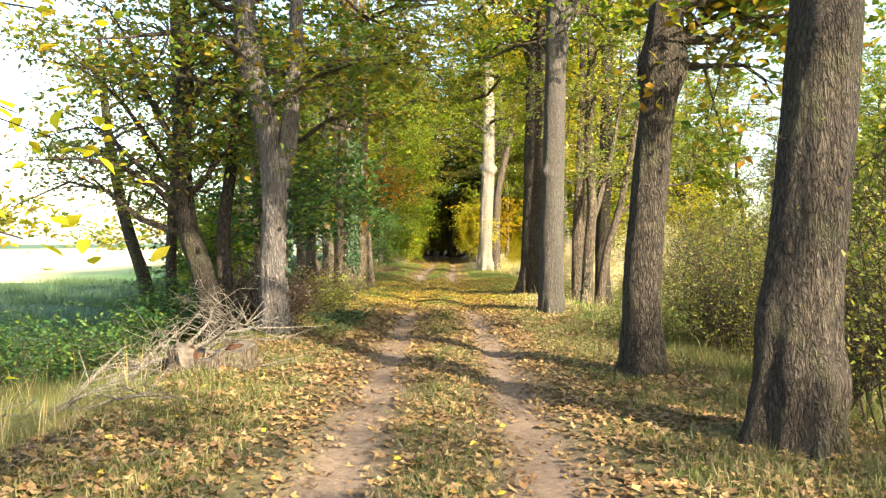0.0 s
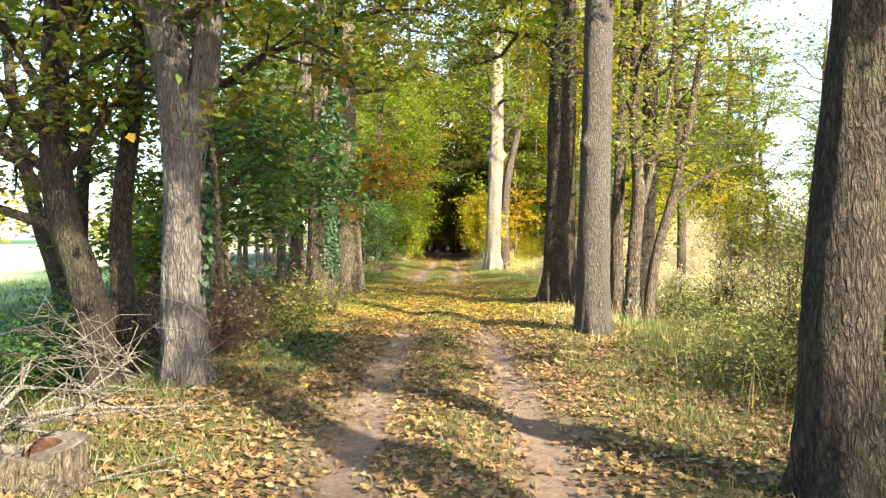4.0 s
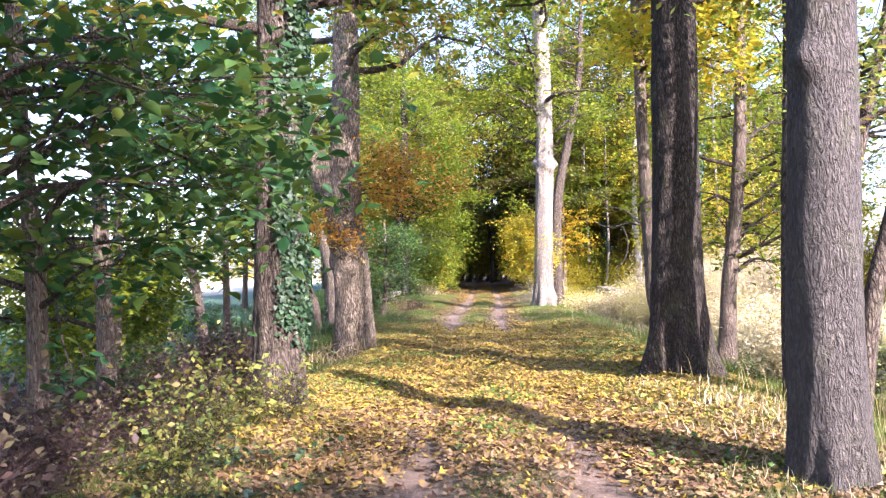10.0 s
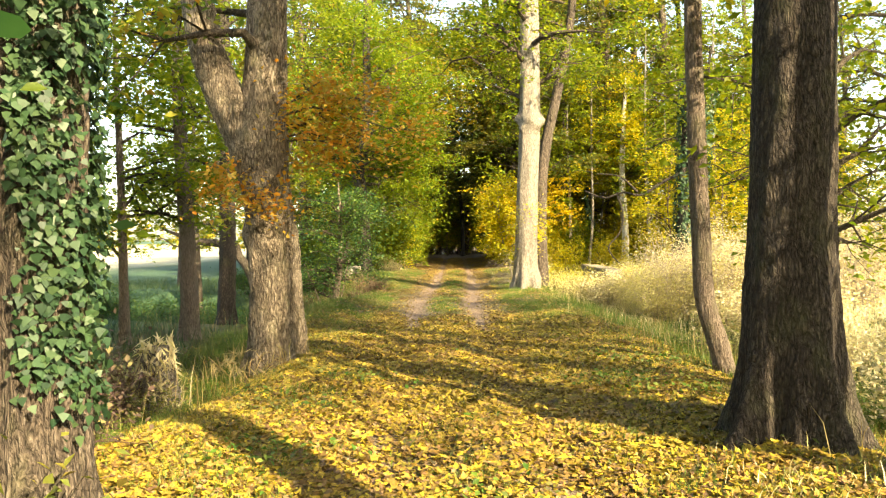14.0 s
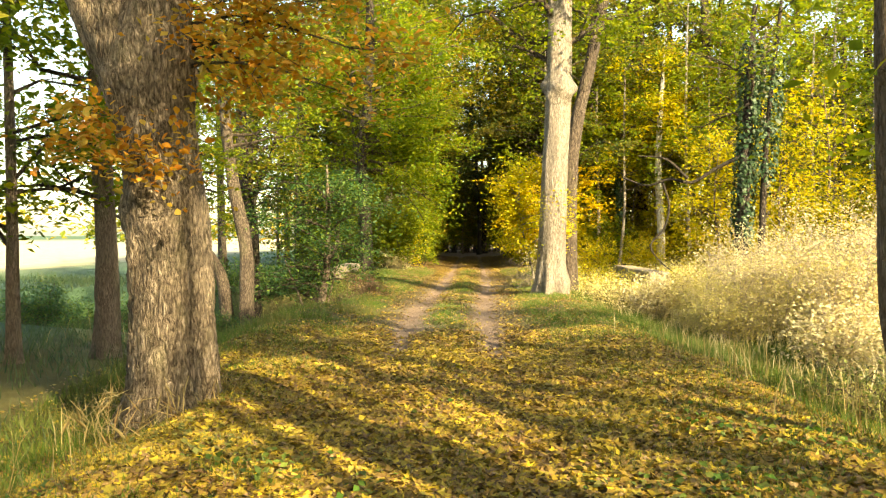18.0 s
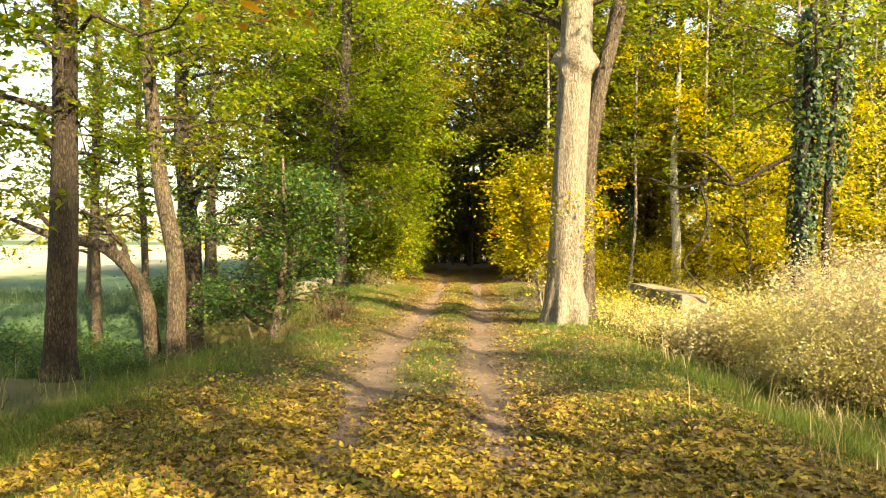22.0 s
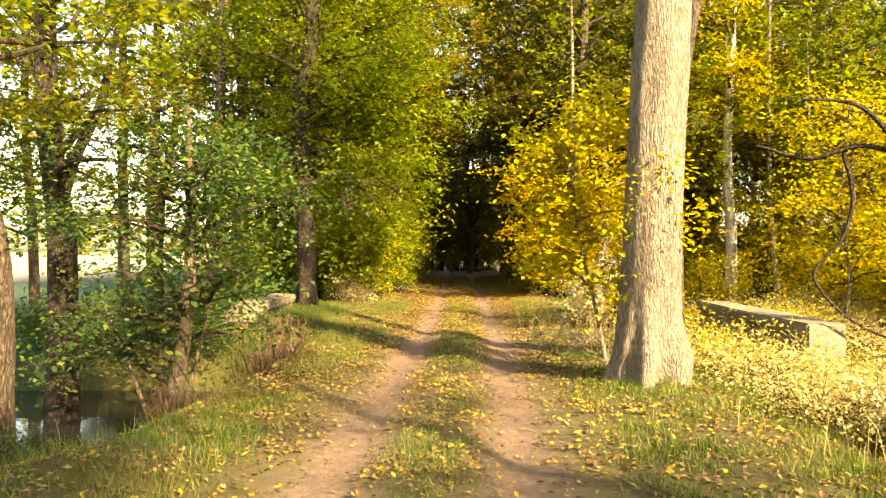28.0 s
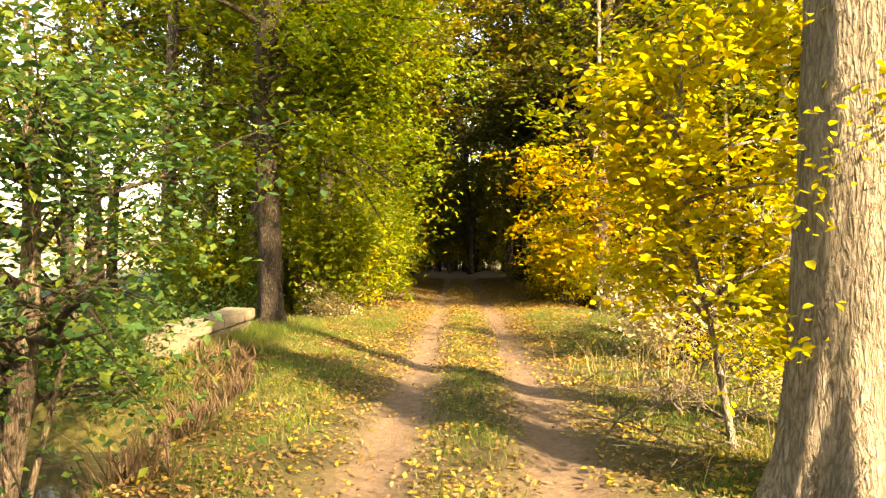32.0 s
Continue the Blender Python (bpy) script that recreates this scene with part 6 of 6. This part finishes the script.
tagged(new("low_herbs", leaves("low_herbs", np.stack([x, y, height(x, y) + rng.uniform(0.02, 0.1, len(x))], -1), 0.055, GRASS, rng, flat=0.8, wide=0.7)), "low green herbs pushing up through the fallen leaves", "ground cover", kind="stuff")
n = 2600
y = rng.uniform(37.2, 43.8, n)
x = -3.15 - 0.9 * rng.uniform(0, 1, n) - 0.15 * np.sin(y * 2.3)
tagged(new("bank_stalks", leaves("bank_stalks", np.stack([x, y, height(x, y) + rng.uniform(-0.02, 0.22, n)], -1), 0.3, LEAF_STALK, rng, flat=0.0, wide=0.05, hang=4.0)), "brown dead stalks and roots hanging down the stream bank", "dead stalks", kind="stuff")


def blades(name, x, y, high, width, mat, rng, lean=0.5, bend=True):
    n = len(x)
    p = np.stack([x, y, height(x, y) - 0.01], -1)
    a = rng.uniform(0, 2 * np.pi, n)
    side = np.stack([np.cos(a), np.sin(a), 0 * a], -1) * (width * rng.uniform(0.7, 1.3, n))[:, None]
    b = rng.uniform(0, 2 * np.pi, n)
    h = (high * rng.uniform(0.5, 1.3, n))[:, None]
    off = np.stack([np.cos(b), np.sin(b), 0 * b], -1) * h * lean * rng.uniform(0.1, 1.0, n)[:, None]
    up = np.array([0, 0, 1.0])
    if not bend:
        v = np.stack([p - side, p + side, p + off + up * h * 0.95], 1)
        return make_mesh(name, v, tris=np.arange(n)[:, None] * 3 + np.array([[0, 1, 2]]), mat=mat)
    v = np.stack([p - side, p + side, p + off * 0.35 + up * h * 0.6 + side * 0.7, p + off + up * h * 0.95, p + off * 0.35 + up * h * 0.6 - side * 0.7], 1)
    base = np.arange(n)[:, None] * 5
    return make_mesh(name, v, tris=base + np.array([[4, 2, 3]]), quads=base + np.array([[0, 1, 2, 4]]), mat=mat)


def grass_density(x, y):
    d = np.abs(x - lane_x(y))
    rut = np.exp(-((d - 0.68) / 0.34) ** 2)
    tuft = np.clip(0.5 + 0.6 * wave(x, y, 2.3, 1.4) + 0.5 * wave(x, y, 6.0, 0.3), 0, 1)
    middle = np.exp(-(d / 0.36) ** 2) * (1.0 - 0.5 * smooth(13, 18, y) * (1 - smooth(28, 31, y)))
    verge = smooth(1.2, 1.7, d) * (1.0 + 0.2 * smooth(28, 31, y) - 0.5 * smooth(14, 18, y) * (1 - smooth(28, 31, y)))
    bank = 0.75 * smooth(1.4, 2.0, lane_x(y) - x) * smooth(34, 37, y) * (1 - smooth(43, 46, y))
    clump = smooth(0.25, 0.6, wave(x, y, 4.1, 2.6)) * smooth(16, 19, y) * (1 - smooth(29, 32, y)) * 0.6 * smooth(0.3, 0.6, np.abs(d - 0.0))
    worn = 1 - 0.75 * smooth(2.1, 2.5, lane_x(y) - x) * smooth(31.5, 33, y) * (1 - smooth(36.5, 38, y))
    return np.maximum(np.maximum(middle, verge) * tuft * (1 - 0.3 * bank), clump) * (1 - rut) * worn


x, y = scatter(900000, -5.2, 5.2, 0.5, 52, grass_density, rng)
hi = np.where(np.abs(x - lane_x(y)) < 1.0, 0.075, 0.09 + 0.12 * smooth(2.4, 3.6, np.abs(x)))
dry = rng.uniform(0, 1, len(x)) > smooth(11, 18, y) * 0.85 + 0.1
tagged(new("grass", blades("grass", x[~dry], y[~dry], hi[~dry], 0.005, GRASS, rng, 0.9, False)), "short green grass on the verges and down the middle of the lane", "grass", kind="stuff")
tagged(new("grass", blades("grass", x[dry], y[dry], hi[dry] * 1.15, 0.005, DRY_GRASS, rng, 0.9, False)), "short straw-green grass between the fallen leaves", "grass", kind="stuff")


def tall_density(x, y):
    d = x - lane_x(y)
    east = smooth(2.2, 3.2, d) * (np.exp(-((y - 12.5) / 3.0) ** 2) + 0.7 * np.exp(-((y - 27) / 2.5) ** 2) + 0.35 * smooth(31, 34, y) * (1 - smooth(36, 38, y)) + 0.6 * np.exp(-((y - 18) / 2) ** 2)) + 0.8 * smooth(1.1, 1.5, d) * (1 - smooth(2.4, 2.8, d)) * np.exp(-((y - 41.5) / 1.6) ** 2)
    west = smooth(2.3, 3.3, -d) * (0.5 * np.exp(-((y - 7) / 3) ** 2) + 0.12 * np.exp(-((y - 35) / 3.0) ** 2) + 0.5 * np.exp(-((y - 23) / 3) ** 2))
    pool = smooth(3.4, 3.8, -x) * smooth(37, 38, y)
    return np.clip(east + west, 0, 1) * (1 - pool) * np.clip(0.4 + 0.7 * wave(x, y, 2.7, 0.2), 0, 1)


x, y = scatter(60000, -8, 9, 1, 46, tall_density, rng)
tagged(new("tall_grass", blades("tall_grass", x, y, np.full(len(x), 0.5), 0.004, LEAF_SEDGE, rng, 0.6)), "long dry straw-coloured grass on the banks", "grass", kind="stuff")


def straw_density(x, y):
    edge = (0.3 * smooth(3.0, 3.9, x - lane_x(y)) + 0.7 * smooth(4.4, 5.4, x - lane_x(y))) * smooth(25, 28, y) * (1 - smooth(38.5, 40.5, y)) * (1 - 0.8 * smooth(36.5, 38, y) * (1 - smooth(4.4, 5.0, x)))
    return np.clip(edge * (0.45 + 0.7 * wave(x, y, 2.2, 0.9)), 0, 1)


x, y = scatter(13000, 2.8, 11, 26, 40.5, straw_density, rng)
tagged(new("straw_grass", blades("straw_grass", x, y, 0.32 + 0.5 * smooth(4, 6.5, x), 0.006, STRAW, rng, 0.7)), "tall bleached straw standing in full sun", "grass", kind="stuff")


def verge_straw(x, y):
    d = x - lane_x(y)
    return np.clip(smooth(1.3, 2.0, d) * np.exp(-((y - 18.2) / 1.9) ** 2) * (0.5 + 0.8 * wave(x, y, 3.1, 0.5)), 0, 1)


x, y = scatter(8000, 1.2, 4.0, 14, 22, verge_straw, rng)
tagged(new("straw_grass", blades("straw_grass", x, y, rng.uniform(0.05, 0.17, len(x)), 0.005, STRAW, rng, 1.2)), "short bleached grass between fallen leaves in the sun", "grass", kind="stuff")


def meadow_density(x, y):
    return np.clip(0.5 + 0.5 * wave(x, y, 0.9, 0.5), 0.1, 1)


x, y = scatter(50000, 4.6, 17, 8, 40, meadow_density, rng)
x2, y2 = scatter(60000, -18, -4.4, 2, 50, meadow_density, rng)
x, y = np.concatenate([x, x2]), np.concatenate([y, y2])
tagged(new("meadow_grass", blades("meadow_grass", x, y, np.full(len(x), 0.3), 0.009, MEADOW, rng, 0.8, False)), "rough green meadow grass beside the lane", "grass", kind="stuff")

# ---- far tree line across the fields ----
rng = R(800)
n = 60
ang = rng.uniform(1.75, 3.3, n)
dist = rng.uniform(170, 230, n)
c = np.stack([dist * np.cos(ang), dist * np.sin(ang), rng.uniform(2, 8, n)], -1)
tagged(new("far_trees", leaves("far_trees", sprays(c, 160, 9, rng, 0.4), 1.6, LEAF_WOOD, rng)), "distant row of trees across the open fields", "trees", kind="stuff")
